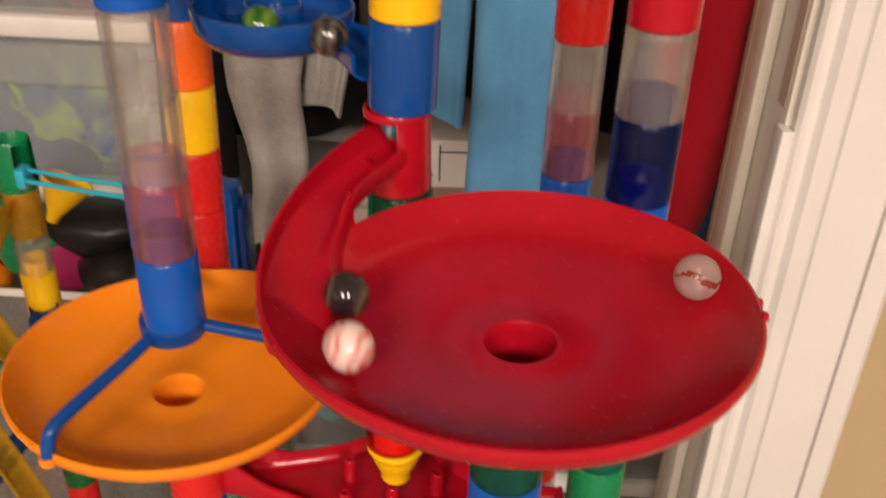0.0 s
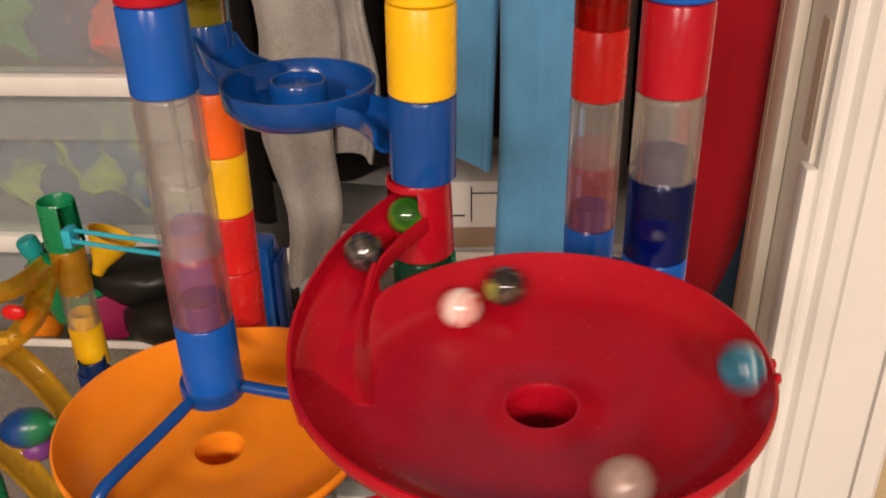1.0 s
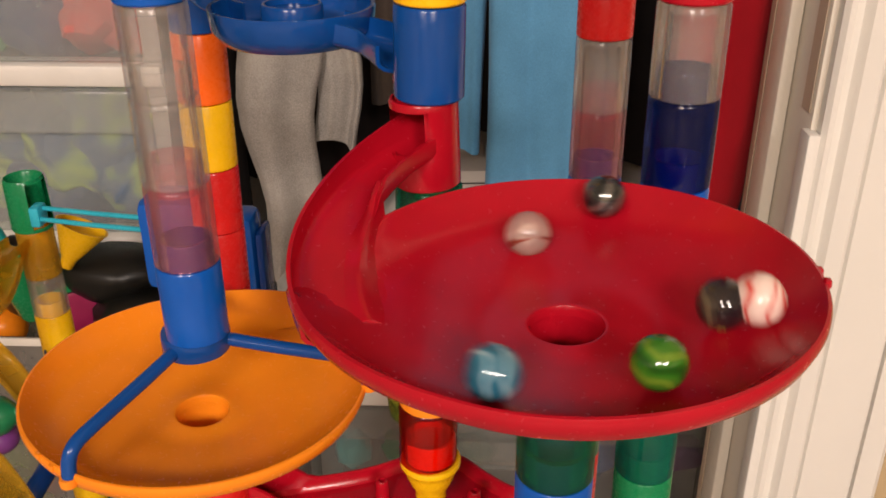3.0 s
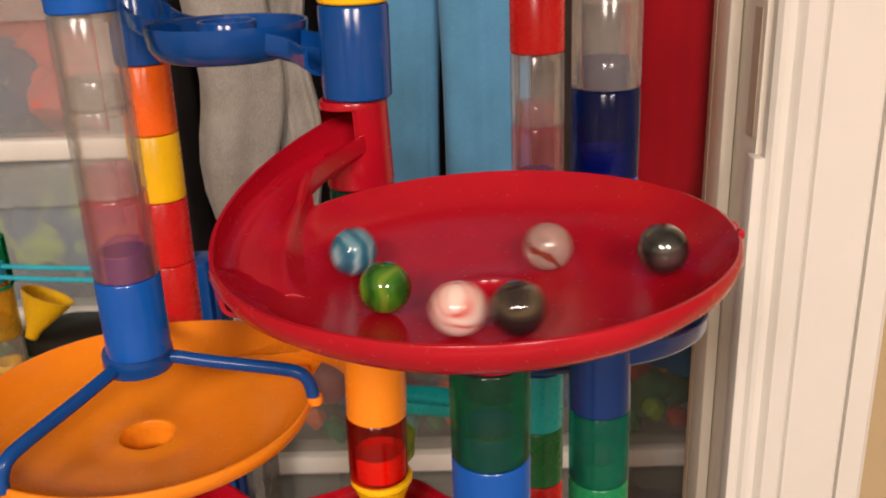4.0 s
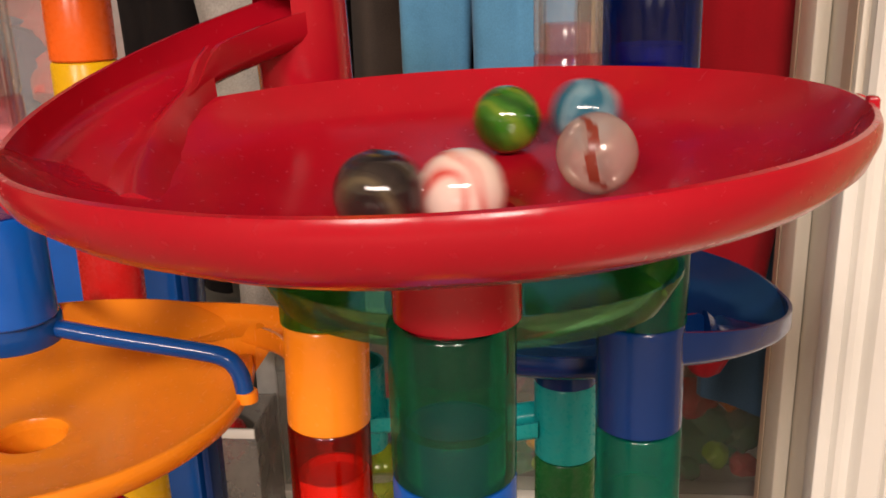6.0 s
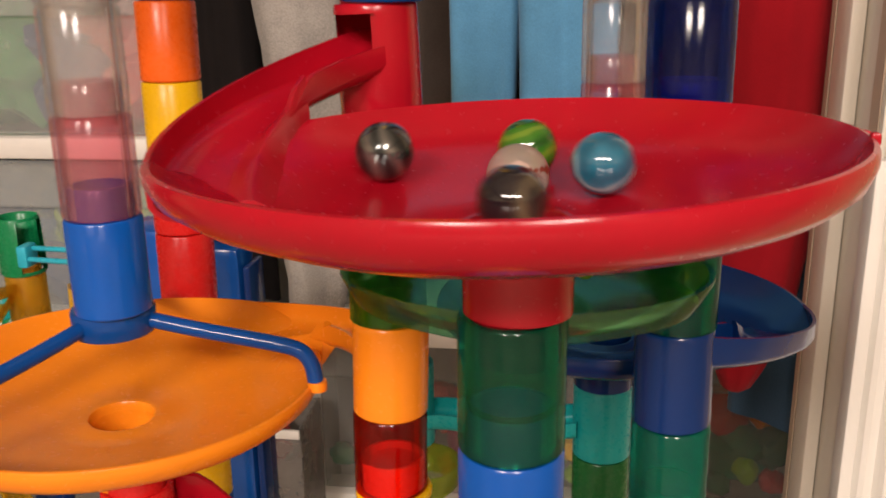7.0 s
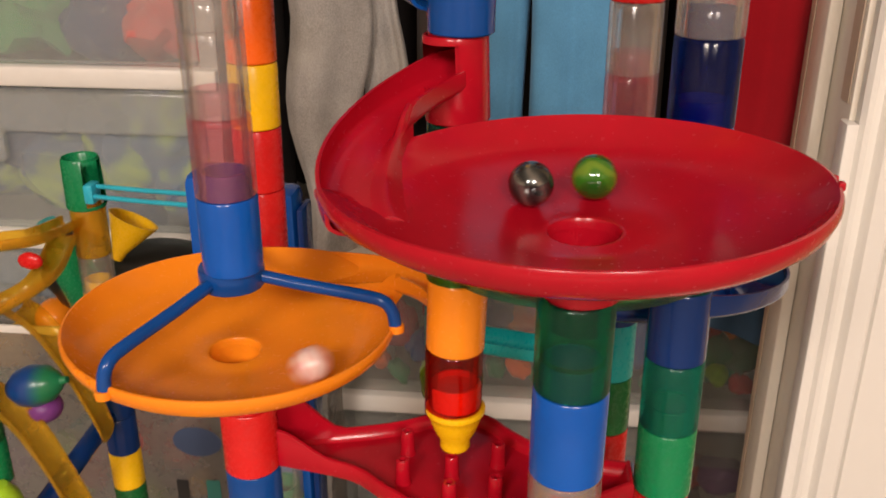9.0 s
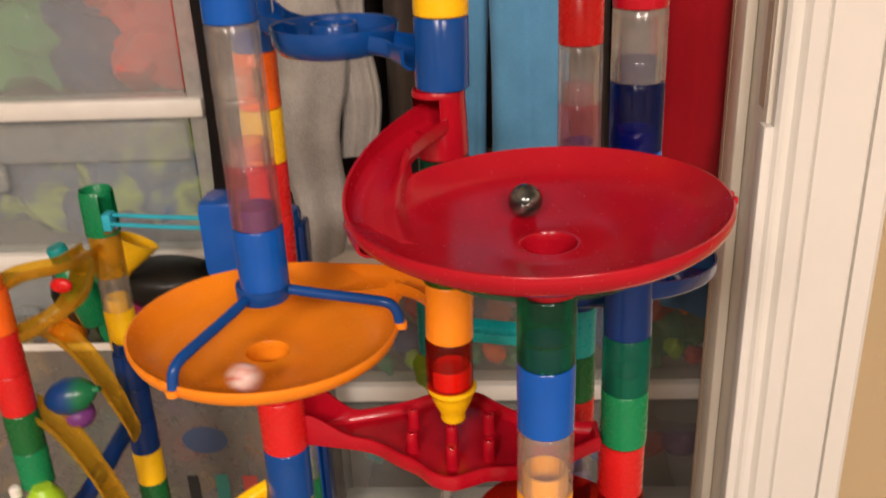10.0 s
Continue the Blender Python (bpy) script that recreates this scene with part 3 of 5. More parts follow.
    stem = lathe([(R0, -0.0240), (R0, stem_low - rim), (R0 - 0.002, stem_low - rim), (R0 - 0.002, -0.0240)], 48)
    bmesh.ops.rotate(stem, cent=(0, 0, -0.0240), matrix=(pose(0, 0, 0, lean[0], lean[1], 0) @ pose(0, 0, 0, 0, 0, turn)).to_3x3().inverted(), verts=stem.verts)
    part("stem", stem, material, d)
    if material is RED:
        spout = lathe([(0.0112, stem_low - rim + 0.0005), (0.0112, stem_low - rim - 0.0130), (0.0096, stem_low - rim - 0.0130), (0.0096, stem_low - rim + 0.0005)], 40)
        bmesh.ops.rotate(spout, cent=(0, 0, -0.0240), matrix=(pose(0, 0, 0, lean[0], lean[1], 0) @ pose(0, 0, 0, 0, 0, turn)).to_3x3().inverted(), verts=spout.verts)
        part("spout", spout, material, d, "red spout that plugs into the green tube")
    x, y = reach, 0.0
    t = lathe([(R0 - 0.0006, 0.0002), (R0, 0.0009), (R0, 0.0150), (R0, 0.0335), (R0, PITCH - 0.0012), (R0 - 0.0006, PITCH - 0.0003), (R0 - WALL, PITCH - 0.0003), (R0 - WALL, 0.0335), (R0 - WALL, 0.0150), (R0 - WALL, 0.0002)], 56)
    bmesh.ops.delete(t, geom=[f for f in t.faces if f.calc_center_median().y > R0 * 0.38 and f.calc_center_median().x < R0 * 0.55 and f.calc_center_median().x > -R0 and 0.0155 < f.calc_center_median().z < 0.0330], context="FACES")
    bmesh.ops.translate(t, vec=(x, y, connector - rim + sag), verts=t.verts)
    part("connector_tube", t, material, d)
    nk = lathe([(R0 - 0.0024, PITCH - 0.0035), (R0 - 0.0024, PITCH + 0.0085), (R0 - 0.0042, PITCH + 0.0085), (R0 - 0.0042, PITCH - 0.0035)], 40)
    bmesh.ops.translate(nk, vec=(x, y, connector - rim + sag), verts=nk.verts)
    part("connector_neck", nk, material, d)
    for a, dz in ((-127, 0.0), (-120, -0.001)):
        nub = box(-0.0011, 0.0011, -0.0016, 0.0016, -0.0012, 0.0016, 0.0006)
        bmesh.ops.translate(nub, vec=(RIM_R + 0.0003, 0, -0.0008 + dz), verts=nub.verts)
        bmesh.ops.rotate(nub, cent=(0, 0, 0), matrix=Matrix.Rotation(math.radians(a), 3, "Z"), verts=nub.verts)
        part("rim_nub", nub, material, d)
    return d


RED_C, RED_RIM = (0.0652, 0.3125), 0.8266
ORA_C, ORA_RIM = (-0.0945, 0.4044), 0.7199
NAV_C, NAV_RIM = (0.0975, 0.5060), 0.7215


def heading(c, key):
    return math.degrees(math.atan2(AX[key][1] - c[1], AX[key][0] - c[0]))


RED_TURN, ORA_TURN, NAV_TURN = heading(RED_C, "c"), heading(ORA_C, "c"), heading(NAV_C, "e")
RED_LEAN, ORA_LEAN = (0.1, -2.05), (0.2, 1.9)
dish(*RED_C, RED_RIM, RED_TURN, RED, "glossy red", level(3), level(2), "c", RED_LEAN)
dish(*ORA_C, ORA_RIM, ORA_TURN, ORANGE, "glossy orange", level(0), level(-1), "c", ORA_LEAN)
dish(*NAV_C, NAV_RIM, NAV_TURN, NAVY, "dark navy", level(0), level(-1) + 0.0042, "e", (0.0, -1.0))


def spider():
    """Blue three-armed support that stands on the orange rim and carries the tower."""
    x, y = -0.0925, 0.4025
    s = thing("tower_support", "blue plastic three-armed support standing on the orange dish rim", "marble run support", pose(x, y, 0.0015))
    part("collar", lathe([(0.0150, 0.7352), (0.0156, 0.7362), (0.0156, 0.7440), (0.0150, 0.7452), (0.0120, 0.7452), (0.0120, 0.7352)], 48), MIDBLUE, s)
    for a in (-116.0, 0.5, 112.0):
        c, q = math.cos(math.radians(a)), math.sin(math.radians(a))
        line = bend([(0.0145 * c, 0.0145 * q, 0.7400), (0.035 * c, 0.035 * q, 0.7362), (0.063 * c, 0.063 * q, 0.7318), (0.0725 * c, 0.0725 * q, 0.7292), (0.0765 * c, 0.0765 * q, 0.7242), (0.0778 * c, 0.0778 * q, 0.7172)], 7)
        part("arm", sweep(line, 0.0031, 14), MIDBLUE, s)
    for a in (-116.0, 0.5, 112.0):
        tab = lathe([(0.0020, 0.7136), (0.0036, 0.7136), (0.0038, 0.7162), (0.0035, 0.7174), (0.0020, 0.7174)], 20)
        bmesh.ops.translate(tab, vec=(0.0785 * math.cos(math.radians(a)), 0.0785 * math.sin(math.radians(a)), 0), verts=tab.verts)
        part("foot_socket", tab, ORANGE, s, "orange socket on the dish rim")


spider()


# ---- green splitter bowl under the red dish ----
def splitter():
    cx, cy, top = 0.0650, 0.3700, level(1) + 0.026
    s = thing("splitter_bowl", "see-through green plastic splitter bowl between three towers", "marble run bowl", pose(cx, cy, top))
    prof = [(0.0, -0.0102), (0.022, -0.0097), (0.040, -0.0072), (0.050, -0.0030), (0.0545, 0.0045), (0.0560, 0.0047), (0.0562, 0.0035), (0.0520, -0.0046), (0.041, -0.0090), (0.022, -0.0115), (0.0, -0.0120)]
    b = solid_lathe(prof, 72)
    bmesh.ops.scale(b, vec=(1.04, 0.80, 1), verts=b.verts)
    part("bowl", b, BOWLCLEAR, s)
    for key, mat in (("c", LIMECLEAR), ("e", GREENCLEAR)):
        x, y = AX[key]
        t = lathe([(R0, 0.0003), (R0, PITCH - 0.0006), (R0 - WALL, PITCH - 0.0006), (R0 - WALL, 0.0003)], 48)
        bmesh.ops.translate(t, vec=(x - cx, y - cy, level(1) - top), verts=t.verts)
        part("side_tube", t, mat, s)
    fl = bend([(0.018, 0.02, -0.004), (0.026, 0.024, 0.003), (0.040, 0.022, 0.004), (0.052, 0.030, -0.002)], 6)
    part("flipper", trough(fl, 0.006, 0.005, 0.005, 0.0014), LIME, s, "lime green tilting flipper")


splitter()


# ---- blue cup track between two back towers ----
def cup_track():
    cx, cy, cz = -0.046, 0.447, level(4) + 0.0135
    s = thing("cup_track", "blue plastic marble track with a round cup and centre post", "marble run track", pose(cx, cy, cz))
    part("cup", solid_lathe([(0.0, 0.0), (0.012, 0.0), (0.024, 0.0), (0.030, 0.0015), (0.0335, 0.006), (0.0345, 0.013), (0.0360, 0.0132), (0.0362, 0.0118), (0.0352, 0.004), (0.031, -0.0015), (0.024, -0.0032), (0.0, -0.0034)], 56), MIDBLUE, s)
    part("post", solid_lathe([(0.0, 0.0004), (0.0135, 0.0004), (0.0135, 0.0125), (0.0128, 0.0136), (0.0118, 0.0136), (0.0115, 0.011), (0.0, 0.0105)], 40), MIDBLUE, s)
    for key, dz, at in (("b", 0.008, 0.34), ("c", -0.005, 0.34)):
        x, y = AX[key]
        v = Vector((x - cx, y - cy, 0))
        a, b = v.normalized() * 0.026, v - v.normalized() * 0.0125
        side = Vector((-v.y, v.x, 0)).normalized() * 0.006
        line = bend([(a.x, a.y, 0.001), ((a.x + b.x) / 2 + side.x, (a.y + b.y) / 2 + side.y, dz * 0.5), (b.x, b.y, dz)], 8)
        part("arm_track", trough(line, 0.0098, 0.0105, 0.0105, 0.0016), MIDBLUE, s)


cup_track()


def top_funnel():
    x, y = AX["b"]
    f = thing("catch_funnel", "see-through yellow plastic catch funnel on a tower", "marble run funnel", pose(x, y, level(5)))
    part("bowl", lathe([(0.0125, 0.0), (0.0146, 0.0), (0.0150, 0.012), (0.024, 0.016), (0.034, 0.022), (0.037, 0.032), (0.0385, 0.032), (0.0385, 0.030), (0.0355, 0.0205), (0.025, 0.0142), (0.0135, 0.0110)], 48), YELLOWCLEAR, f)


top_funnel()


# ---- yellow drip cone and peg tray ----
def drip_cone():
    x, y = AX["c"]
    c = thing("drip_cone", "yellow plastic nozzle cone under a dark red tube", "marble run nozzle", pose(x, y, level(-1) + 0.0032))
    part("cone", lathe([(0.0142, 0.0012), (0.0148, 0.0006), (0.0148, -0.0012), (0.0137, -0.0020), (0.0126, -0.0060), (0.0100, -0.0130), (0.0076, -0.0175), (0.0074, -0.0200), (0.0076, -0.0218), (0.0070, -0.0228), (0.0048, -0.0228), (0.0048, -0.0190), (0.0086, -0.0100), (0.0115, -0.0010), (0.0115, 0.0010)], 48), YELLOW, c)
    part("plug", solid_lathe([(0.0, 0.0025), (0.0121, 0.0025), (0.0123, 0.0040), (0.0123, 0.0135), (0.0117, 0.0146), (0.0105, 0.0146), (0.0100, 0.0120), (0.0, 0.0115)], 40), DEEP_ORANGE, c, "orange-red plug inside the tube")


drip_cone()


def peg_tray():
    """Leaf-shaped tray with raised rim, between two towers, with pegs."""
    ax, ay = AX["a"]
    ex, ey = AX["e"]
    z = 0.6385
    t = thing("peg_tray", "dark red plastic peg tray with a raised wavy rim", "marble run tray", pose(0, 0, z))
    n = 60
    front = [(-0.084, 0.400), (-0.062, 0.396), (-0.036, 0.3895), (-0.018, 0.376), (-0.006, 0.3675), (0.003, 0.358), (0.015, 0.3535), (0.027, 0.358), (0.036, 0.362), (0.052, 0.3635), (0.075, 0.373), (0.103, 0.392)]
    back = [(-0.084, 0.416), (-0.062, 0.421), (-0.036, 0.4275), (-0.018, 0.434), (0.000, 0.4435), (0.015, 0.4475), (0.030, 0.4435), (0.042, 0.432), (0.056, 0.421), (0.075, 0.414), (0.090, 0.411), (0.103, 0.410)]
    outline = [Vector((p.x, p.y, 0)) for p in bend([(a, b, 0) for a, b in front], 5)] + [Vector((p.x, p.y, 0)) for p in bend([(a, b, 0) for a, b in reversed(back)], 5)]
    bm = bmesh.new()
    mid = sum(outline, Vector()) / len(outline)
    rows = []
    shape = [(0.0006, -0.0030), (0.0, -0.0016), (0.0, 0.0046), (0.0007, 0.0060), (0.0020, 0.0064), (0.0031, 0.0056), (0.0038, 0.0020), (0.0060, 0.0)]
    m = len(outline)
    for inset, h in shape:
        ring = []
        for i, p in enumerate(outline):
            tan = (outline[(i + 1) % m] - outline[i - 1]).normalized()
            nor = Vector((-tan.y, tan.x, 0))
            q = p + nor * inset
            lift = min(1.0, max(0.0, (-0.046 - p.x) / 0.030)) if h > 0.004 else 0.0
            ring.append(bm.verts.new((q.x, q.y, h + (0.024 if i >= m // 2 else 0.012) * lift * lift * (3 - 2 * lift))))
        rows.append(ring)
    for a, b in zip(rows, rows[1:]):
        for i in range(m):
            bm.faces.new((a[i], a[(i + 1) % m], b[(i + 1) % m], b[i]))
    for ring in (rows[-1], rows[0]):
        for i in range(m // 2 - 1):
            bm.faces.new((ring[i], ring[i + 1], ring[m - 2 - i], ring[m - 1 - i]))
    part("tray", finish(bm), RED, t)
    pegs = [(-0.011, 0.413), (-0.010, 0.3885), (0.036, 0.407), (0.036, 0.380), (0.0145, 0.373), (0.0135, 0.396)]
    for i, (x, y) in enumerate(pegs):
        p = solid_lathe([(0.0, 0.0002), (0.0042, 0.0002), (0.0036, 0.0040), (0.0033, 0.0132), (0.0028, 0.0139), (0.0017, 0.0139), (0.0014, 0.0105), (0.0, 0.0105)], 18)
        if i == 5:
            bmesh.ops.scale(p, vec=(1, 1, 0.9), verts=p.verts)
        bmesh.ops.translate(p, vec=(x, y, 0), verts=p.verts)
        part("peg", p, RED, t)
    for (x, y), z0 in (((ex, ey), level(-3)),):
        c = lathe([(R0, 0.0005), (R0, PITCH - 0.0005), (R0 - WALL, PITCH - 0.0005), (R0 - WALL, 0.0005)], 48)
        bmesh.ops.translate(c, vec=(x, y, z0 - z), verts=c.verts)
        part("end_tube", c, BRIGHT_RED, t)


peg_tray()


def yellow_elbow():
    e = thing("curved_chute", "yellow plastic curved marble chute", "marble run chute")
    line = [(-0.102 - 0.034 * math.sin(a), 0.398 - 0.040 + 0.036 * math.cos(a), 0.600 - 0.02 * a) for a in (0.1 + 2.4 * i / 20 for i in range(21))]
    part("channel", trough(line, 0.0085, 0.008, 0.008, 0.0016), YELLOW, e)


yellow_elbow()


def low_dish():
    d = thing("small_dish", "see-through dark red plastic dish low on a tower", "marble run dish", pose(0.072, 0.372, level(-4) + 0.022))
    part("bowl", solid_lathe([(0.0, 0.0), (0.020, 0.002), (0.034, 0.008), (0.043, 0.016), (0.046, 0.017), (0.0465, 0.015), (0.040, 0.004), (0.024, -0.003), (0.0, -0.005)], 56), REDCLEAR, d)
    part("side_fin", box(0.018, 0.029, -0.006, 0.000, 0.003, 0.026, 0.002), TEAL, d, "teal clip")


low_dish()


def teal_track():
    x, y = AX["d"]
    t = thing("teal_track", "teal plastic side track with an upright end tube", "marble run track")
    part("channel", trough(bend([(x - 0.012, y, 0.6500), (0.060, 0.507, 0.6465), (0.020, 0.520, 0.6435), (-0.002, 0.522, 0.6400)], 8), 0.0095, 0.0095, 0.0095, 0.0016), TEAL, t)
    c = lathe([(R0, 0.6300), (R0, 0.6740), (R0 - WALL, 0.6740), (R0 - WALL, 0.6300)], 48)
    bmesh.ops.translate(c, vec=(-0.002, 0.526, 0), verts=c.verts)
    part("end_tube", c, TEAL, t)


teal_track()


def lime_cup():
    c = thing("lime_funnel", "small see-through lime plastic funnel ring", "marble run funnel", pose(-0.0050, 0.5900, 0.5640))
    part("post", lathe([(0.0040, -0.5640), (0.0040, -0.0012), (0.0165, 0.0006), (0.0168, -0.0010), (0.0052, -0.0030), (0.0052, -0.5640)], 24), CLEAR, c, "slim clear post down to the carpet")
    part("ring", lathe([(0.0165, 0.0), (0.0203, 0.004), (0.0220, 0.017), (0.0232, 0.017), (0.0218, 0.003), (0.0175, -0.0016)], 40), LIMEGLASS, c)


lime_cup()


def run_base():
    b = thing("run_base", "blue plastic base plates of the marble run on the carpet", "marble run base", pose(0, 0, 0))
    for key in AX:
        x, y = AX[key]
        p = solid_lathe([(0.0, FLOOR_Z + 0.004), (0.012, FLOOR_Z + 0.004), (0.020, FLOOR_Z - 0.0005), (0.038, 0.003), (0.040, 0.0), (0.0, 0.0)], 32)
        bmesh.ops.translate(p, vec=(x, y, 0), verts=p.verts)
        part("foot_plate", p, MIDBLUE, b)


run_base()

# ---- second run and loose toys by the closet ----
LX, LY = -0.3120, 0.6820


def second_run():
    stack = [(0.6235, 0.0415, AMBER), (0.5895, 0.0338, CLEAR), (0.5480, 0.0415, YELLOW)]
    hook = thing("hook_piece", "green plastic cup with a cut-out side on a toy tower", "marble run cup", pose(LX, LY, 0.6655))
    bm = lathe([(0.0152, 0.0), (0.0160, 0.002), (0.0150, 0.040), (0.0138, 0.042), (0.0122, 0.040), (0.0130, 0.002)], 40)
    bmesh.ops.delete(bm, geom=[f for f in bm.faces if f.calc_center_median().x > 0.006 and f.calc_center_median().y < 0.008 and 0.012 < f.calc_center_median().z < 0.0405], context="FACES")
    part("cup", bm, GREEN, hook)
    for z, h, m in stack:
        tube(LX, LY, z, m, NAMES[m] + " tube of a smaller toy tower", True, h)
    z = 0.5480
    for m in (NAVY, NAVY, NAVY, YELLOW, DARK_GREEN, BRIGHT_RED, BLUE, YELLOW, GREEN, RED, BLUE, YELLOW, GREEN, RED, BLUE):
        z -= PITCH
        if z > 0:
            tube(LX + 0.004, LY - 0.010, z, m, NAMES[m] + " tube of a smaller toy tower")
    loop = thing("loop_track", "see-through amber plastic loop track with a red dot", "marble run track")
    part("upper_channel", trough(bend([(LX - 0.010, LY - 0.006, 0.650), (-0.318, 0.612, 0.662), (-0.345, 0.585, 0.664), (-0.362, 0.565, 0.655)], 8), 0.0085, 0.009, 0.009), AMBER, loop)
    part("lower_channel", trough(bend([(LX - 0.014, LY - 0.012, 0.644), (-0.312, 0.606, 0.634), (-0.336, 0.580, 0.620), (-0.356, 0.562, 0.618)], 8), 0.0085, 0.009, 0.009), AMBER, loop)
    dot = blob(0.010, 0.004, 0.007, 2, 0.05, 2)
    bmesh.ops.translate(dot, vec=(-0.318, 0.600, 0.652), verts=dot.verts)
    part("dot", dot, BRIGHT_RED, loop, "red plastic dot")
    z = 0.6680
    for m in (DEEP_ORANGE, BRIGHT_RED, BRIGHT_RED, DARK_GREEN, GREEN, CLEAR, BLUE, GREEN, YELLOW, RED, BLUE, YELLOW, GREEN, RED, BLUE, YELLOW, RED, BLUE):
        z -= PITCH
        if z > 0:
            tube(-0.3560, 0.5600, z, m, NAMES[m] + " tube of a smaller toy tower")
    sl = thing("slide_chute", "see-through amber plastic curved slide chute", "marble run chute")
    part("channel", trough(bend([(-0.355, 0.572, 0.548), (-0.332, 0.566, 0.536), (-0.312, 0.562, 0.510), (-0.297, 0.560, 0.478), (-0.282, 0.558, 0.440), (-0.270, 0.556, 0.410)], 8), 0.0105, 0.010, 0.010), AMBER, sl)
    s2 = thing("slide_chute", "see-through amber plastic curved slide chute", "marble run chute")
    part("channel", trough(bend([(-0.345, 0.610, 0.603), (-0.325, 0.606, 0.592), (-0.305, 0.602, 0.566), (-0.289, 0.600, 0.530), (-0.280, 0.600, 0.500)], 8), 0.0095, 0.010, 0.010), AMBER, s2)
    arm = thing("side_arm", "navy blue plastic side arm linking two toy towers", "marble run arm")
    part("rod", sweep(bend([(LX, LY - 0.018, 0.478), (-0.315, 0.602, 0.470), (-0.345, 0.585, 0.430)], 6), 0.0085, 14), NAVY, arm)


second_run()


def egg_toy():
    e = thing("egg_toy", "blue and green plastic egg toy over a purple ball", "toy", pose(-0.321, 0.583, 0.556))
    m, nt, b, out = node_mat("blue_green_shell")
    v = coords(nt)
    sep = nt.nodes.new("ShaderNodeSeparateXYZ")
    nt.links.new(v, sep.inputs[0])
    mr = nt.nodes.new("ShaderNodeMapRange")
    mr.inputs["From Min"].default_value, mr.inputs["From Max"].default_value = -0.012, 0.018
    nt.links.new(sep.outputs["X"], mr.inputs["Value"])
    nt.links.new(ramp(nt, mr.outputs["Result"], [(0.35, (0.008, 0.05, 0.20)), (0.75, (0.008, 0.16, 0.06))]), b.inputs["Base Color"])
    b.inputs["Roughness"].default_value = 0.3
    s = solid_lathe([(0.0, -0.024), (0.008, -0.022), (0.0145, -0.013), (0.0165, -0.002), (0.014, 0.010), (0.008, 0.018), (0.0035, 0.021), (0.0025, 0.026), (0.0, 0.0265)], 32)
    bmesh.ops.rotate(s, cent=(0, 0, 0), matrix=Matrix.Rotation(math.radians(75), 3, "Y"), verts=s.verts)
    part("shell", s, m, e)
    p = blob(0.014, 0.014, 0.012, 4, 0.02, 3)
    bmesh.ops.translate(p, vec=(0.000, 0.004, -0.022), verts=p.verts)
    part("ball", p, PURPLE, e, "purple ball")
    c = thing("cone_toy", "lime and pink plastic spinning top toy with a white knob", "toy", pose(-0.345, 0.545, 0.462))
    part("top", solid_lathe([(0.0, 0.030), (0.008, 0.028), (0.015, 0.018), (0.018, 0.004), (0.0, 0.003)], 28), LIME, c)
    part("skirt", solid_lathe([(0.0, 0.0028), (0.0178, 0.0028), (0.021, -0.012), (0.010, -0.022), (0.0, -0.024)], 28), PINK, c, "pink skirt")
    k = solid_lathe([(0.0, 0.0), (0.005, 0.0), (0.0052, 0.008), (0.003, 0.010), (0.0, 0.010)], 18)
    bmesh.ops.translate(k, vec=(-0.024, 0.0, 0.018), verts=k.verts)
    part("knob", k, WHITE, c, "white knob")


egg_toy()


def blue_lift():
    b = thing("lift_toy", "blue plastic lift column toy with a cyan rail arm", "toy")
    part("column", box(-0.152, -0.116, 0.598, 0.628, 0.0, 0.712, 0.006), MIDBLUE, b)
    part("side_rail", box(-0.1155, -0.1105, 0.600, 0.626, 0.0, 0.700, 0.002), NAVY, b, "dark blue side rail")
    part("head", box(-0.196, -0.1525, 0.600, 0.640, 0.655, 0.722, 0.007), BLUE, b)
    for dy, dz in ((0.0, 0.0), (0.006, 0.0065)):
        part("rail", sweep([(-0.197, 0.622 + dy, 0.6920 + dz), (-0.245, 0.640 + dy, 0.6870 + dz), (-0.294, 0.660 + dy, 0.6820 + dz)], 0.0019, 10), CYAN, b, "cyan plastic rail")
    part("clip", box(-0.300, -0.292, 0.656, 0.671, 0.676, 0.692, 0.002), CYAN, b, "cyan plastic clip")


blue_lift()


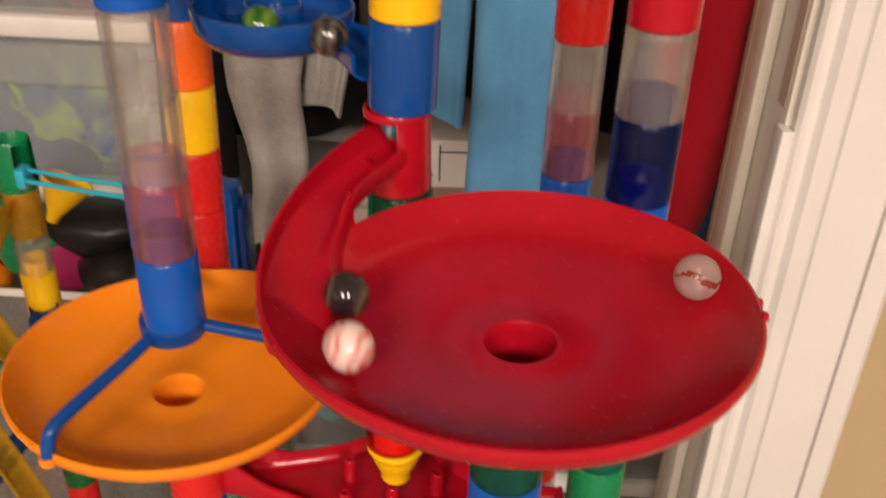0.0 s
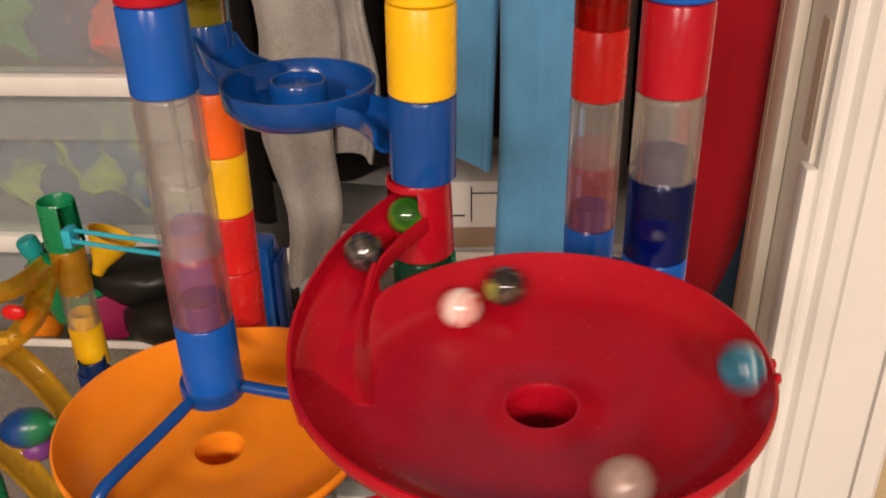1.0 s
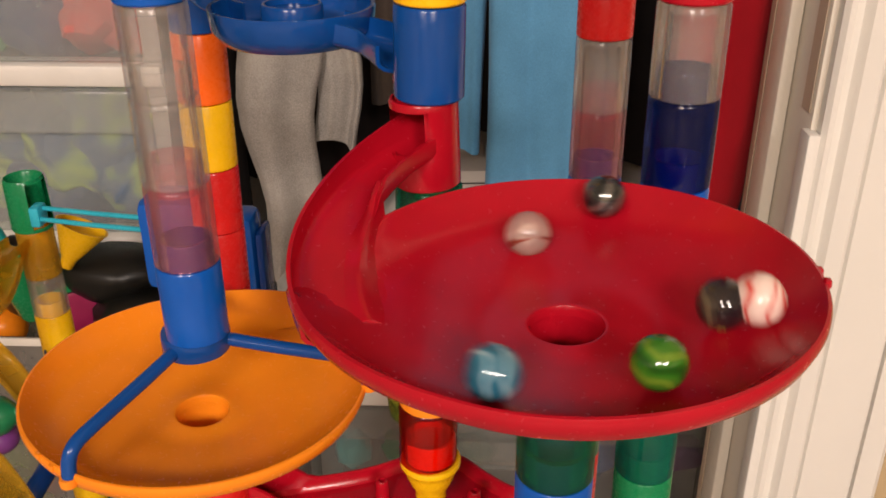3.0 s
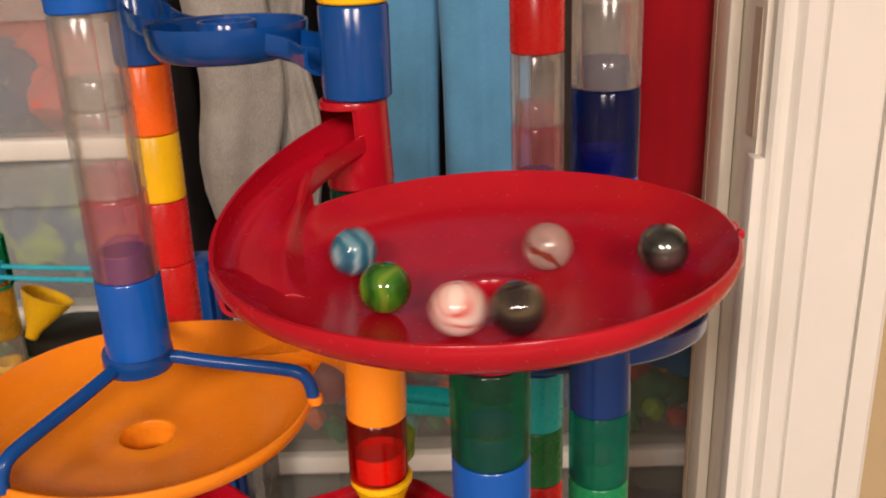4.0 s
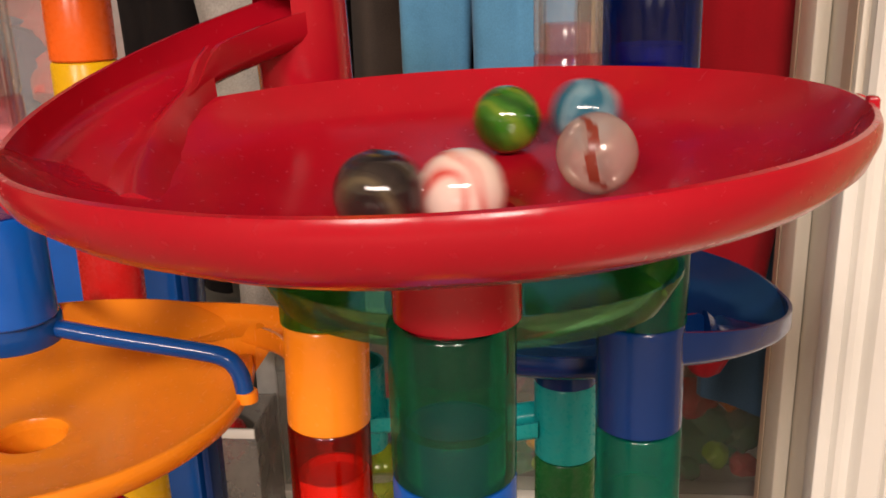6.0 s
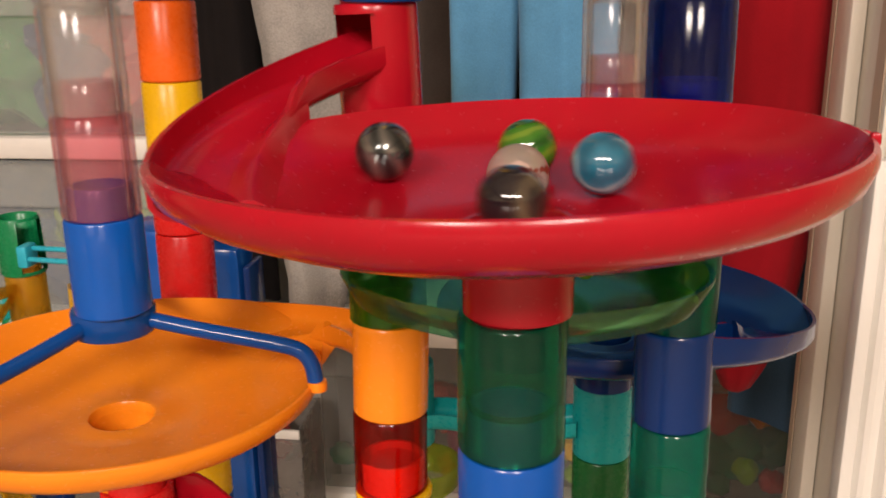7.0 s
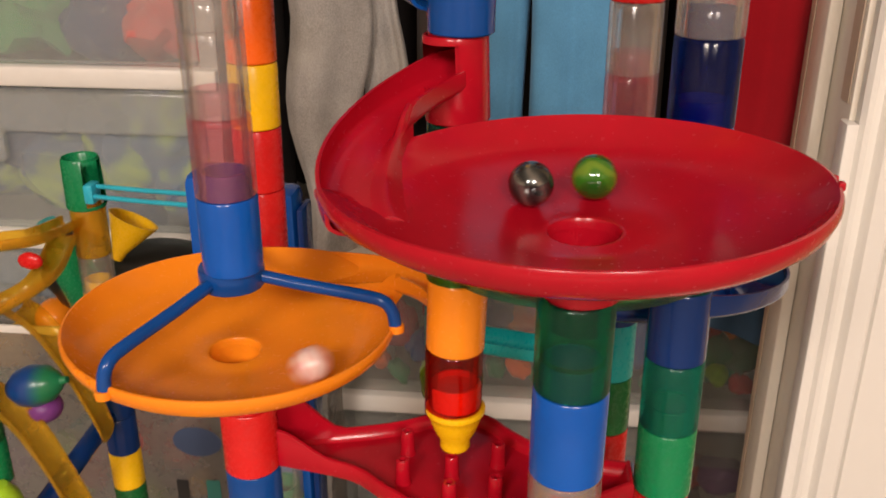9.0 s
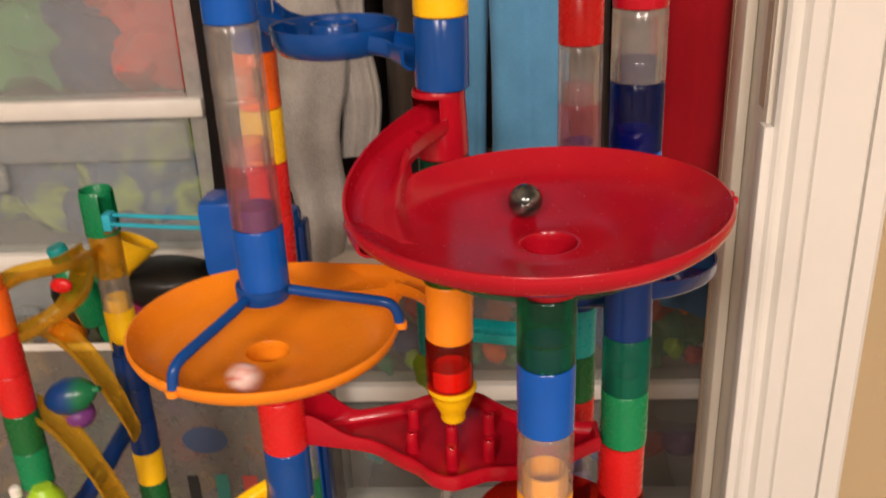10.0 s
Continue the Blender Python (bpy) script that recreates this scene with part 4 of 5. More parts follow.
def toy_bin():
    """Open see-through bin with bold print, full of toys."""
    x0, x1, y0, y1, z1 = -0.71, -0.161, 0.835, 0.908, 0.466
    b = thing("toy_bin", "see-through plastic storage bin with printed label, full of toys", "storage bin")
    part("front_panel", box(x0, x1, y0, y0 + 0.003, 0.01, z1, 0.001), BINCLEAR, b)
    part("side_panel", box(x1 - 0.003, x1 - 0.0002, y0 + 0.0032, y1, 0.01, z1, 0.001), BINCLEAR, b)
    part("back_panel", box(x0, x1 - 0.0033, y1 - 0.003, y1, 0.01, z1 - 0.001, 0.001), BINCLEAR, b)
    part("floor_panel", box(x0, x1 - 0.0035, y0 + 0.0035, y1 - 0.0035, 0.0, 0.009), BINCLEAR, b)
    part("rim", box(x0, x1, y0 - 0.004, y0 - 0.0005, z1 - 0.008, z1 + 0.001, 0.001), WHITE, b, "pale rolled rim")
    o = solid_lathe([(0.0, 0.0006), (0.0275, 0.0006), (0.0280, 0.0), (0.0, 0.0)], 36)
    bmesh.ops.scale(o, vec=(1.0, 0.68, 1), verts=o.verts)
    bmesh.ops.rotate(o, cent=(0, 0, 0), matrix=Matrix.Rotation(math.radians(90), 3, "X"), verts=o.verts)
    bmesh.ops.translate(o, vec=(-0.311, y0 - 0.0008, 0.331), verts=o.verts)
    part("printed_oval", o, INK_BLUE, b, "dark blue printed oval")
    for x, w, h, m in ((-0.306, 0.016, 0.048, INK_TEAL), (-0.272, 0.018, 0.046, INK_RED), (-0.241, 0.016, 0.050, INK_RED), (-0.210, 0.015, 0.046, INK_TEAL), (-0.341, 0.014, 0.046, INK_BLACK)):
        part("printed_bar", box(x, x + w, y0 - 0.0012, y0 - 0.0003, 0.232, 0.232 + h), m, b)
    return b


toy_bin()


def in_bin(x, y, z):
    """A place among the toys, set back into the shallow bin along the line of sight from the room."""
    y2 = 0.862 + (y - 0.80) * 0.32
    k = (y2 - 0.045) / (y - 0.045)
    return 0.045 + (x - 0.045) * k, y2, max(0.04, 1.0 - (1.0 - z) * k)


def toys_in_bin():
    t = thing("tape_toy", "black round toy with green ring and magenta disc", "toy", pose(-0.384, 0.868, 0.482, 90, 0, 20))
    part("body", solid_lathe([(0.0, -0.016), (0.038, -0.016), (0.042, -0.012), (0.043, 0.0), (0.042, 0.010), (0.038, 0.014), (0.0, 0.014)], 48), BLACK, t)
    part("ring", lathe([(0.031, 0.0142), (0.039, 0.0142), (0.039, 0.017), (0.031, 0.017)], 48), GREEN, t, "green ring")
    part("disc", solid_lathe([(0.0, 0.0145), (0.0285, 0.0145), (0.0285, 0.0165), (0.026, 0.0178), (0.0, 0.0178)], 40), MAGENTA, t, "magenta disc")
    for i, (x, y, z, sx, sy, sz) in enumerate(((-0.285, 0.800, 0.520, 0.052, 0.040, 0.034), (-0.330, 0.850, 0.540, 0.06, 0.04, 0.03), (-0.420, 0.840, 0.535, 0.035, 0.03, 0.045))):
        ob = part("black_toy", blob(sx, sy, sz, 11 + i, 0.18, 3, 1.2), BLACK)
        ob.matrix_basis = pose(*in_bin(x, y, z))
        tagged(ob, "glossy black plastic toy lying in the bin", "toy", "loose toys")
    o = part("orange_ball", blob(0.0228, 0.0228, 0.0228, 1, 0.0, 3), ORANGE)
    o.matrix_basis = pose(-0.468, 0.866, 0.461)
    tagged(o, "plain orange plastic ball", "ball")
    f = thing("yellow_cone", "yellow plastic cone funnel lying on toys", "toy", pose(-0.356, 0.850, 0.588, 165, 25, 0))
    part("cone", lathe([(0.026, 0.0), (0.008, 0.036), (0.006, 0.046), (0.004, 0.046), (0.006, 0.034), (0.0240, 0.0)], 32), YELLOW, f)
    gb = thing("green_bottle", "dark green plastic bottle with a paler cap lying among toys", "bottle", pose(-0.431, 0.845, 0.536, 8, -14, 0))
    part("body", solid_lathe([(0.0, -0.050), (0.017, -0.050), (0.019, -0.046), (0.019, 0.010), (0.016, 0.022), (0.009, 0.030), (0.008, 0.034), (0.0, 0.034)], 32), GREEN, gb)
    part("cap", solid_lathe([(0.0, 0.0342), (0.0105, 0.0342), (0.0110, 0.037), (0.0110, 0.050), (0.0095, 0.053), (0.0, 0.053)], 28), TEAL, gb, "paler green screw cap")
    g = thing("green_spool", "green plastic spool lying among toys", "toy", pose(*in_bin(-0.415, 0.800, 0.565), 20, 75, 30))
    part("spool", solid_lathe([(0.0, 0.0), (0.022, 0.0), (0.022, 0.006), (0.010, 0.010), (0.010, 0.034), (0.020, 0.038), (0.020, 0.044), (0.0, 0.044)], 28), GREEN, g)
    cols = [LIME, MIDBLUE, YELLOW, BRIGHT_RED, GREEN, PINK, ORANGE, TEAL, PURPLE, LIME, BRIGHT_RED, YELLOW]
    rng = random.Random(7)
    for i in range(36):
        s = rng.uniform(0.022, 0.036)
        ob = part("loose_toy", blob(s, s * 0.8, s * 0.7, 40 + i, 0.22, 2, 1.4), cols[i % len(cols)])
        ob.matrix_basis = pose(*in_bin(rng.uniform(-0.585, -0.20), rng.uniform(0.775, 0.87), 0.16 + 0.30 * (i / 36)), rng.uniform(0, 180), rng.uniform(0, 180), 0)
        tagged(ob, "small moulded plastic toy inside the storage bin", "toy", "loose toys")


toys_in_bin()


# ---- plastic drawer towers in the closet ----
def drawer_tower(x0, x1, yf, yb, rails, depth_lip, label, zt, frost):
    t = thing("drawer_tower", label, "drawer unit")
    part("frame_side", box(x1 - 0.014, x1, yf + 0.07, yb, 0.0, zt, 0.003), WHITE, t)
    part("frame_side", box(x0, x0 + 0.014, yf + 0.07, yb, 0.0, zt, 0.003), WHITE, t)
    part("frame_back", box(x0 + 0.0145, x1 - 0.0145, yb - 0.008, yb, 0.0, zt - 0.02), GREY, t)
    part("top_panel", box(x0 - 0.003, x1 + 0.003, yf - 0.004, yb, zt + 0.0005, zt + 0.016, 0.004), WHITE, t)
    part("top_lip", box(x0 - 0.003, x1 + 0.003, yf - 0.024, yf - 0.0165, zt - 0.009, zt + 0.0125, 0.003), WHITE, t)
    for x in (x0, x1 - 0.022):
        part("front_edge", box(x, x + 0.022, yf - 0.001, yf + 0.068, 0.02, zt - 0.006, 0.004), FROSTEDGE, t, "milky moulded edge of the drawers")
    for z in rails:
        part("rail", box(x0, x1, yf - 0.012, yf + 0.030, z - 0.012, z + 0.012, 0.005), WHITE, t)
    zs = sorted(rails)
    for a, b in zip(zs, zs[1:] + [zt]):
        z0, z1 = a + 0.014, b - (0.014 if b != zt else 0.004)
        d = part("drawer", box(x0 + 0.0225, x1 - 0.0225, yf - 0.003, yf + 0.0005, z0, z1, 0.001), frost, t, "frosted see-through drawer front")
        part("drawer_lip", box(x0 + 0.024, x1 - 0.024, yf - 0.0125, yf - 0.0035, z1 - depth_lip, z1 - 0.002, 0.003), frost, d)
        part("handle", box((x0 + x1) / 2 - 0.085, (x0 + x1) / 2 + 0.085, yf - 0.016, yf - 0.0128, z1 - depth_lip - 0.034, z1 - depth_lip + 0.006, 0.006), frost, d, "moulded handle scoop")
    return t


drawer_tower(-0.980, -0.300, 0.985, 1.38, [0.110, 0.307, 0.505, 0.7035, 0.902], 0.050, "white plastic drawer tower with frosted fronts, full of folded clothes", 1.09, FROST)
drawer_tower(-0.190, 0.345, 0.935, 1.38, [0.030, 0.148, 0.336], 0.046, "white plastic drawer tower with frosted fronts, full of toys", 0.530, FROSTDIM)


def contents():
    rng = random.Random(3)
    clothes = [(-0.62, 0.80, FOLD_GREEN), (-0.50, 0.79, FOLD_GREEN), (-0.44, 0.77, FOLD_NAVY), (-0.365, 0.80, FOLD_RED), (-0.40, 0.84, FOLD_RED), (-0.75, 0.79, FOLD_NAVY), (-0.66, 0.84, FOLD_RED), (-0.53, 0.85, FOLD_GREEN),
               (-0.56, 0.775, FOLD_GREEN), (-0.48, 0.86, FOLD_GREEN), (-0.44, 0.83, FOLD_NAVY), (-0.68, 0.775, FOLD_GREEN), (-0.370, 0.765, FOLD_RED), (-0.378, 0.875, FOLD_RED), (-0.62, 0.590, FOLD_CAMO), (-0.52, 0.58, FOLD_CAMO), (-0.43, 0.60, FOLD_CAMO), (-0.36, 0.575, FOLD_CAMO), (-0.47, 0.545, FOLD_NAVY), (-0.57, 0.625, FOLD_NAVY), (-0.70, 0.60, FOLD_GREEN), (-0.385, 0.63, FOLD_CAMO),
               (-0.60, 0.40, FOLD_NAVY), (-0.48, 0.40, FOLD_GREEN), (-0.38, 0.40, FOLD_RED), (-0.72, 0.40, FOLD_CAMO), (-0.60, 0.99, FOLD_NAVY), (-0.45, 0.98, FOLD_GREEN), (-0.37, 0.99, FOLD_RED), (-0.72, 0.98, FOLD_CAMO)]
    for i, (x, z, m) in enumerate(clothes):
        ob = part("folded_garment", blob(0.072, 0.055, 0.058, 70 + i, 0.35, 3, 1.5), m)
        ob.matrix_basis = pose(x, 1.046 + rng.uniform(0, 0.02), z, rng.uniform(-25, 25), rng.uniform(-25, 25), rng.uniform(0, 60))
        tagged(ob, "crumpled folded garment inside a frosted drawer", "clothing", "folded clothes")
    toys = [(0.255, 0.392, GREEN, 0.050), (0.215, 0.385, GREEN, 0.030), (0.245, 0.440, BRIGHT_RED, 0.038), (0.285, 0.455, ORANGE, 0.028), (0.180, 0.405, MIDBLUE, 0.034), (0.075, 0.405, GREEN, 0.036), (0.040, 0.425, DEEP_ORANGE, 0.030), (0.095, 0.395, YELLOW, 0.022),
            (0.010, 0.440, MIDBLUE, 0.030), (-0.045, 0.425, BRIGHT_RED, 0.036), (-0.075, 0.392, MIDBLUE, 0.026), (-0.020, 0.400, MAGENTA, 0.030), (-0.105, 0.420, RED, 0.030), (0.135, 0.430, PURPLE, 0.032), (0.060, 0.460, PINK, 0.026), (0.300, 0.400, DARK_GREEN, 0.030),
            (0.250, 0.230, RED, 0.036), (0.190, 0.220, MIDBLUE, 0.034), (0.290, 0.235, PURPLE, 0.03), (0.110, 0.225, RED, 0.036), (0.030, 0.225, DARK_GREEN, 0.032), (-0.050, 0.222, GREEN, 0.034), (-0.120, 0.225, TEAL, 0.032), (0.150, 0.255, WHITE, 0.016), (0.225, 0.268, TEAL, 0.022)]
    small = [GREEN, ORANGE, TEAL, YELLOW, BRIGHT_RED, MIDBLUE, LIME, CYAN, GREEN, PINK, DEEP_ORANGE, PURPLE]
    toys += [(-0.155 + 0.0142 * i + rng.uniform(-0.004, 0.004), 0.362 + rng.uniform(0, 0.022), small[(i * 5) % 12], rng.uniform(0.011, 0.019)) for i in range(0, 34, 2)]
    for i, (x, z, m, s) in enumerate(toys):
        ob = part("drawer_toy", blob(s, s * 0.7, s * 0.75, 120 + i, 0.30, 3, 1.5), m)
        ob.matrix_basis = pose(x, 0.942 + s * 0.8 + rng.uniform(0, 0.012), z, rng.uniform(0, 90), rng.uniform(0, 90), rng.uniform(0, 90))
        tagged(ob, "moulded plastic toy inside a frosted drawer", "toy", "toys in drawers")


contents()


def boxes_on_drawers():
    c = thing("white_box", "white printed cardboard box on the drawer tower", "box", pose(0.020, 0.950, 0.5735, 0, 0, 4))
    part("carton", box(-0.055, 0.022, -0.040, 0.060, 0.0, 0.054, 0.002), CARD, c)
    for x0, x1, z0, z1 in ((-0.012, -0.0105, 0.008, 0.048), (-0.012, 0.018, 0.040, 0.0415), (-0.048, -0.018, 0.014, 0.016)):
        part("printed_line", box(x0, x1, -0.0408, -0.0402, z0, z1), INK_BLACK, c)
    k = thing("brown_box", "flat brown cardboard box under a white box", "box", pose(0.020, 0.955, 0.5465, 0, 0, 4))
    part("carton", box(-0.058, 0.024, -0.040, 0.060, 0.0, 0.0265, 0.002), BROWNCARD, k)
    b = thing("book_stack", "flat white books lying on the drawer tower", "books", pose(-0.130, 0.965, 0.5465, 0, 0, -8))
    part("book", box(-0.055, 0.050, -0.045, 0.060, 0.0, 0.012, 0.001), CARD, b)
    part("book", box(-0.048, 0.054, -0.040, 0.065, 0.0125, 0.022, 0.001), GREY, b)
    r = thing("red_box", "small red cardboard box on the drawer tower", "box", pose(0.085, 0.965, 0.5465))
    part("carton", box(-0.020, 0.020, -0.03, 0.04, 0.0, 0.052, 0.002), REDCLOTH, r)


boxes_on_drawers()


# ---- hanging clothes ----
def garment(name, label, material, bits, taper=0.0):
    g = thing(name, label, "clothing")
    for i, (x0, x1, y, z0, z1, folds, depth, lean, hem) in enumerate(bits):
        leg = drape(x0, x1, y, z0, z1, folds, depth, 1.7 * i + x0 * 9, 0.012, lean, hem=hem)
        if taper:
            for v in leg.verts:
                k = min(1.0, max(0.0, (0.74 - v.co.z) / 0.19))
                v.co.x = x0 + (v.co.x - x0) * (1 - taper * k) + 0.012 * k + 0.006 * math.sin(34 * v.co.z + 2 * i)
        part("panel", leg, material, g)
        part("hanger", sweep(bend([((x0 + x1) / 2, y, z1 - 0.02), ((x0 + x1) / 2, (y + 0.95) / 2, 1.54), ((x0 + x1) / 2, 0.95, 1.580)], 5), 0.003, 8), GREY, g, "grey wire hanger")


garment("grey_trousers", "grey fleece trousers hanging in the closet", GREYCLOTH, [(-0.196, -0.118, 0.880, 0.535, 1.45, 1.3, 0.012, 0.006, 0.02), (-0.126, -0.078, 0.905, 0.655, 1.45, 1.0, 0.012, -0.004, 0.01)], 0.36)
garment("blue_trousers", "light blue cotton trousers hanging in the closet", BLUECLOTH, [(0.038, 0.118, 0.800, 0.590, 1.40, 1.2, 0.012, 0.0, 0.012), (-0.004, 0.053, 0.822, 0.690, 1.40, 0.8, 0.010, -0.016, 0.01)])
garment("black_coat", "black coat hanging at the back of the closet", BLACKCLOTH, [(-0.270, -0.020, 1.020, 0.600, 1.50, 3.0, 0.02, 0.0, 0.02), (-0.02, 0.240, 1.035, 0.610, 1.50, 3.0, 0.02, 0.0, 0.02), (-0.295, -0.215, 0.960, 0.560, 1.45, 1.5, 0.015, 0.0, 0.02)])
garment("brown_coat", "dark brown jacket hanging in the closet", BROWNCLOTH, [(-0.075, 0.010, 0.945, 0.690, 1.45, 1.5, 0.012, 0.0, 0.01), (0.120, 0.165, 0.900, 0.640, 1.45, 1.0, 0.012, 0.0, 0.01)])
garment("slate_shirt", "slate blue shirt hanging by the door frame", DARKBLUECLOTH, [(0.225, 0.310, 0.835, 0.500, 1.45, 1.2, 0.008, -0.004, 0.01)])


def red_sleeve():
    r = thing("red_umbrella", "long red furled umbrella hanging point down", "umbrella", pose(0.219, 0.760, 0.0, 0, 0, 0))
    seg, rows = 56, [(0.560, 0.0055, -0.008), (0.564, 0.0110, -0.008), (0.580, 0.0180, -0.007), (0.607, 0.0255, -0.005), (0.640, 0.0316, -0.003), (0.680, 0.0347, -0.001), (0.740, 0.0360, 0.0), (0.900, 0.0362, 0.0), (1.05, 0.0350, 0.0), (1.25, 0.0315, 0.0), (1.38, 0.0200, 0.0), (1.42, 0.0110, 0.0)]
    bm = bmesh.new()
    rings = []
    for z, rad, off in rows:
        ring = []
        for i in range(seg):
            a = 2 * math.pi * i / seg
            f = 1 + 0.035 * math.sin(6 * a + 1.5 * z * 4) + 0.02 * math.sin(11 * a)
            ring.append(bm.verts.new((off + rad * f * math.cos(a), rad * f * math.sin(a) * 0.9, z)))
        rings.append(ring)
    for a, b in zip(rings, rings[1:]):
        for k in range(seg):
            bm.faces.new((a[k], a[(k + 1) % seg], b[(k + 1) % seg], b[k]))
    bm.faces.new(rings[0])
    bm.faces.new(rings[-1])
    part("furled_cloth", finish(bm), REDCLOTH, r)
    part("shaft", sweep([(0, 0, 1.40), (0, 0, 1.60)], 0.005, 12), BLACK, r, "black shaft")
    part("hook_handle", sweep(bend([(0, 0, 1.60), (0.0, 0.03, 1.66), (0.0, 0.07, 1.66), (0.0, 0.09, 1.62)], 6), 0.008, 12), BLACK, r, "black hook handle")


red_sleeve()


def closet_rod():
    r = thing("closet_rod", "white closet rod under a shelf", "closet rod", kind="structure")
    part("rod", sweep([(-2.10, 0.95, 1.56), (0.499, 0.95, 1.56)], 0.014, 18), WHITE, r)
    part("shelf", box(-2.11, 0.499, 0.90, 1.415, 1.64, 1.66), WHITE, r)


closet_rod()

# ---- marbles ----
MR = 0.0083


def marble(label, material, vane=False):
    m = thing("marble", label, "marble", None, "marbles")
    part("ball", blob(MR, MR, MR, 1, 0.0, 4), material, m)
    if vane:
        v = blob(MR * 0.80, MR * 0.16, MR * 0.40, 5, 0.06, 3)
        part("vane", v, M_VANE, m, "reddish twisted vane inside the glass")
        v = blob(MR * 0.12, MR * 0.45, MR * 0.50, 8, 0.2, 3)
        part("vane", v, M_WHITE, m, "pale twisted vane inside the glass")
    return m


def patch_on(m, name, keep, material, label):
    """A thin patch of coloured glass let into the ball's skin."""
    bm = bmesh.new()
    bmesh.ops.create_icosphere(bm, subdivisions=4, radius=MR * 1.004)
    bmesh.ops.delete(bm, geom=[f for f in bm.faces if not keep(f.calc_center_median().normalized())], context="FACES")
    part(name, finish(bm), material, m, label)


W = marble("cream white glass marble with red streaks", M_WHITE)
K = marble("shiny black glass marble with a yellow patch", M_BLACK)
patch_on(K, "patch", lambda d: -0.088 * d.x - 0.168 * d.y - 0.982 * d.z > 0.87 + 0.08 * math.sin(9 * d.x) * math.cos(11 * d.y), M_PATCH, "yellow-green patch in the glass")
C = marble("clear glass marble with a reddish vane inside", M_CLEARGLASS, True)
for side in (1, -1):
    patch_on(C, "streak", lambda d: abs(d.y * 0.8 + d.z * 0.5 * side + 0.22 * math.sin(3 * d.x)) < 0.13 * (1.1 - d.x * d.x) and side * d.z > 0.1, M_VANE, "reddish brown streak in the glass")
B = marble("blue swirled glass marble with white streaks", M_BLUE)
S = marble("gunmetal grey shiny marble", M_STEEL)
G = marble("green swirled glass marble with yellow streaks", M_GREEN)


def tilt(c, a, r):
    """Rise of a leaning dish at the angle a and radius r."""
    rx, ry = RED_LEAN if c is RED_C else ORA_LEAN if c is ORA_C else (0.0, -1.0)
    return r * (math.cos(a) * math.tan(math.radians(-ry)) + math.sin(a) * math.tan(math.radians(rx)))


def on_dish(c, rim, theta, r):
    a = math.radians(theta)
    r = max(r, 0.0155)
    slope = (dish_floor(r + 0.002) - dish_floor(r - 0.002)) / 0.004
    k = 1 / math.sqrt(1 + slope * slope)
    q = r - 0.0
    z = rim + dish_floor(q) + MR * (1 / k) + 0.0002
    z += tilt(c, a, q)
    return Vector((c[0] + q * math.cos(a), c[1] + q * math.sin(a), z))


def on_chute(c, rim, turn, phi):
    r, z = chute_mid(max(phi, 0.0))
    a = math.radians(turn + phi)
    z += tilt(c, a, r)
    return Vector((c[0] + r * math.cos(a), c[1] + r * math.sin(a), rim + z + MR + 0.0004))


def glide(keys, t):
    """Monotone-ish cubic through (t, *values)."""
    if t <= keys[0][0]:
        return keys[0][1:]
    for i in range(len(keys) - 1):
        if keys[i][0] <= t <= keys[i + 1][0]:
            a, b = keys[i], keys[i + 1]
            p = keys[i - 1] if i else a
            n = keys[i + 2] if i + 2 < len(keys) else b
            h = b[0] - a[0]
            u = (t - a[0]) / h
            out = []
            for j in range(1, len(a)):
                ma = (b[j] - p[j]) / (b[0] - p[0]) if p is not a else (b[j] - a[j]) / h
                mb = (n[j] - a[j]) / (n[0] - a[0]) if n is not b else (b[j] - a[j]) / h
                out.append((2 * u ** 3 - 3 * u * u + 1) * a[j] + (u ** 3 - 2 * u * u + u) * h * ma + (-2 * u ** 3 + 3 * u * u) * b[j] + (u ** 3 - u * u) * h * mb)
            return out
    return keys[-1][1:]


def orbit(c, rim, keys, step=0.05, end=None):
    """Rows of (t, place) for a marble that circles in a dish: keys are (t, degrees, radius)."""
    rows, t, stop = [], keys[0][0], end if end is not None else keys[-1][0]
    while t < stop - 1e-6:
        a, r = glide(keys, t)
        rows.append((t, on_dish(c, rim, a, min(r, 0.0690))))
        t += step
    a, r = glide(keys, stop)
    rows.append((stop, on_dish(c, rim, a, min(r, 0.0690))))
    return rows


def roll(ob, rows):
    """Keys the places; the ball turns about the axle square to its way, at most 70 degrees a row."""
    rows = sorted(rows, key=lambda q: q[0])
    if rows[0][0] > 0:
        rows = [(0.0, rows[0][1])] + rows
    if rows[-1][0] < 10:
        rows = rows + [(10.0, rows[-1][1])]
    rot = Matrix.Rotation(0.6, 3, "X")
    keyed, last = [], None
    for t, p in rows:
        if last is not None:
            d = p - last
            if d.length > 1e-5:
                axle = Vector((0, 0, 1)).cross(d)
                if axle.length > 1e-7:
                    rot = Matrix.Rotation(min(d.length / MR, 0.45), 3, axle.normalized()) @ rot
        last = p
        keyed.append((t, Matrix.Translation(p) @ rot.to_4x4()))
    walk(ob, keyed)


def at_axis(key, z):
    return Vector((AX[key][0], AX[key][1], z))


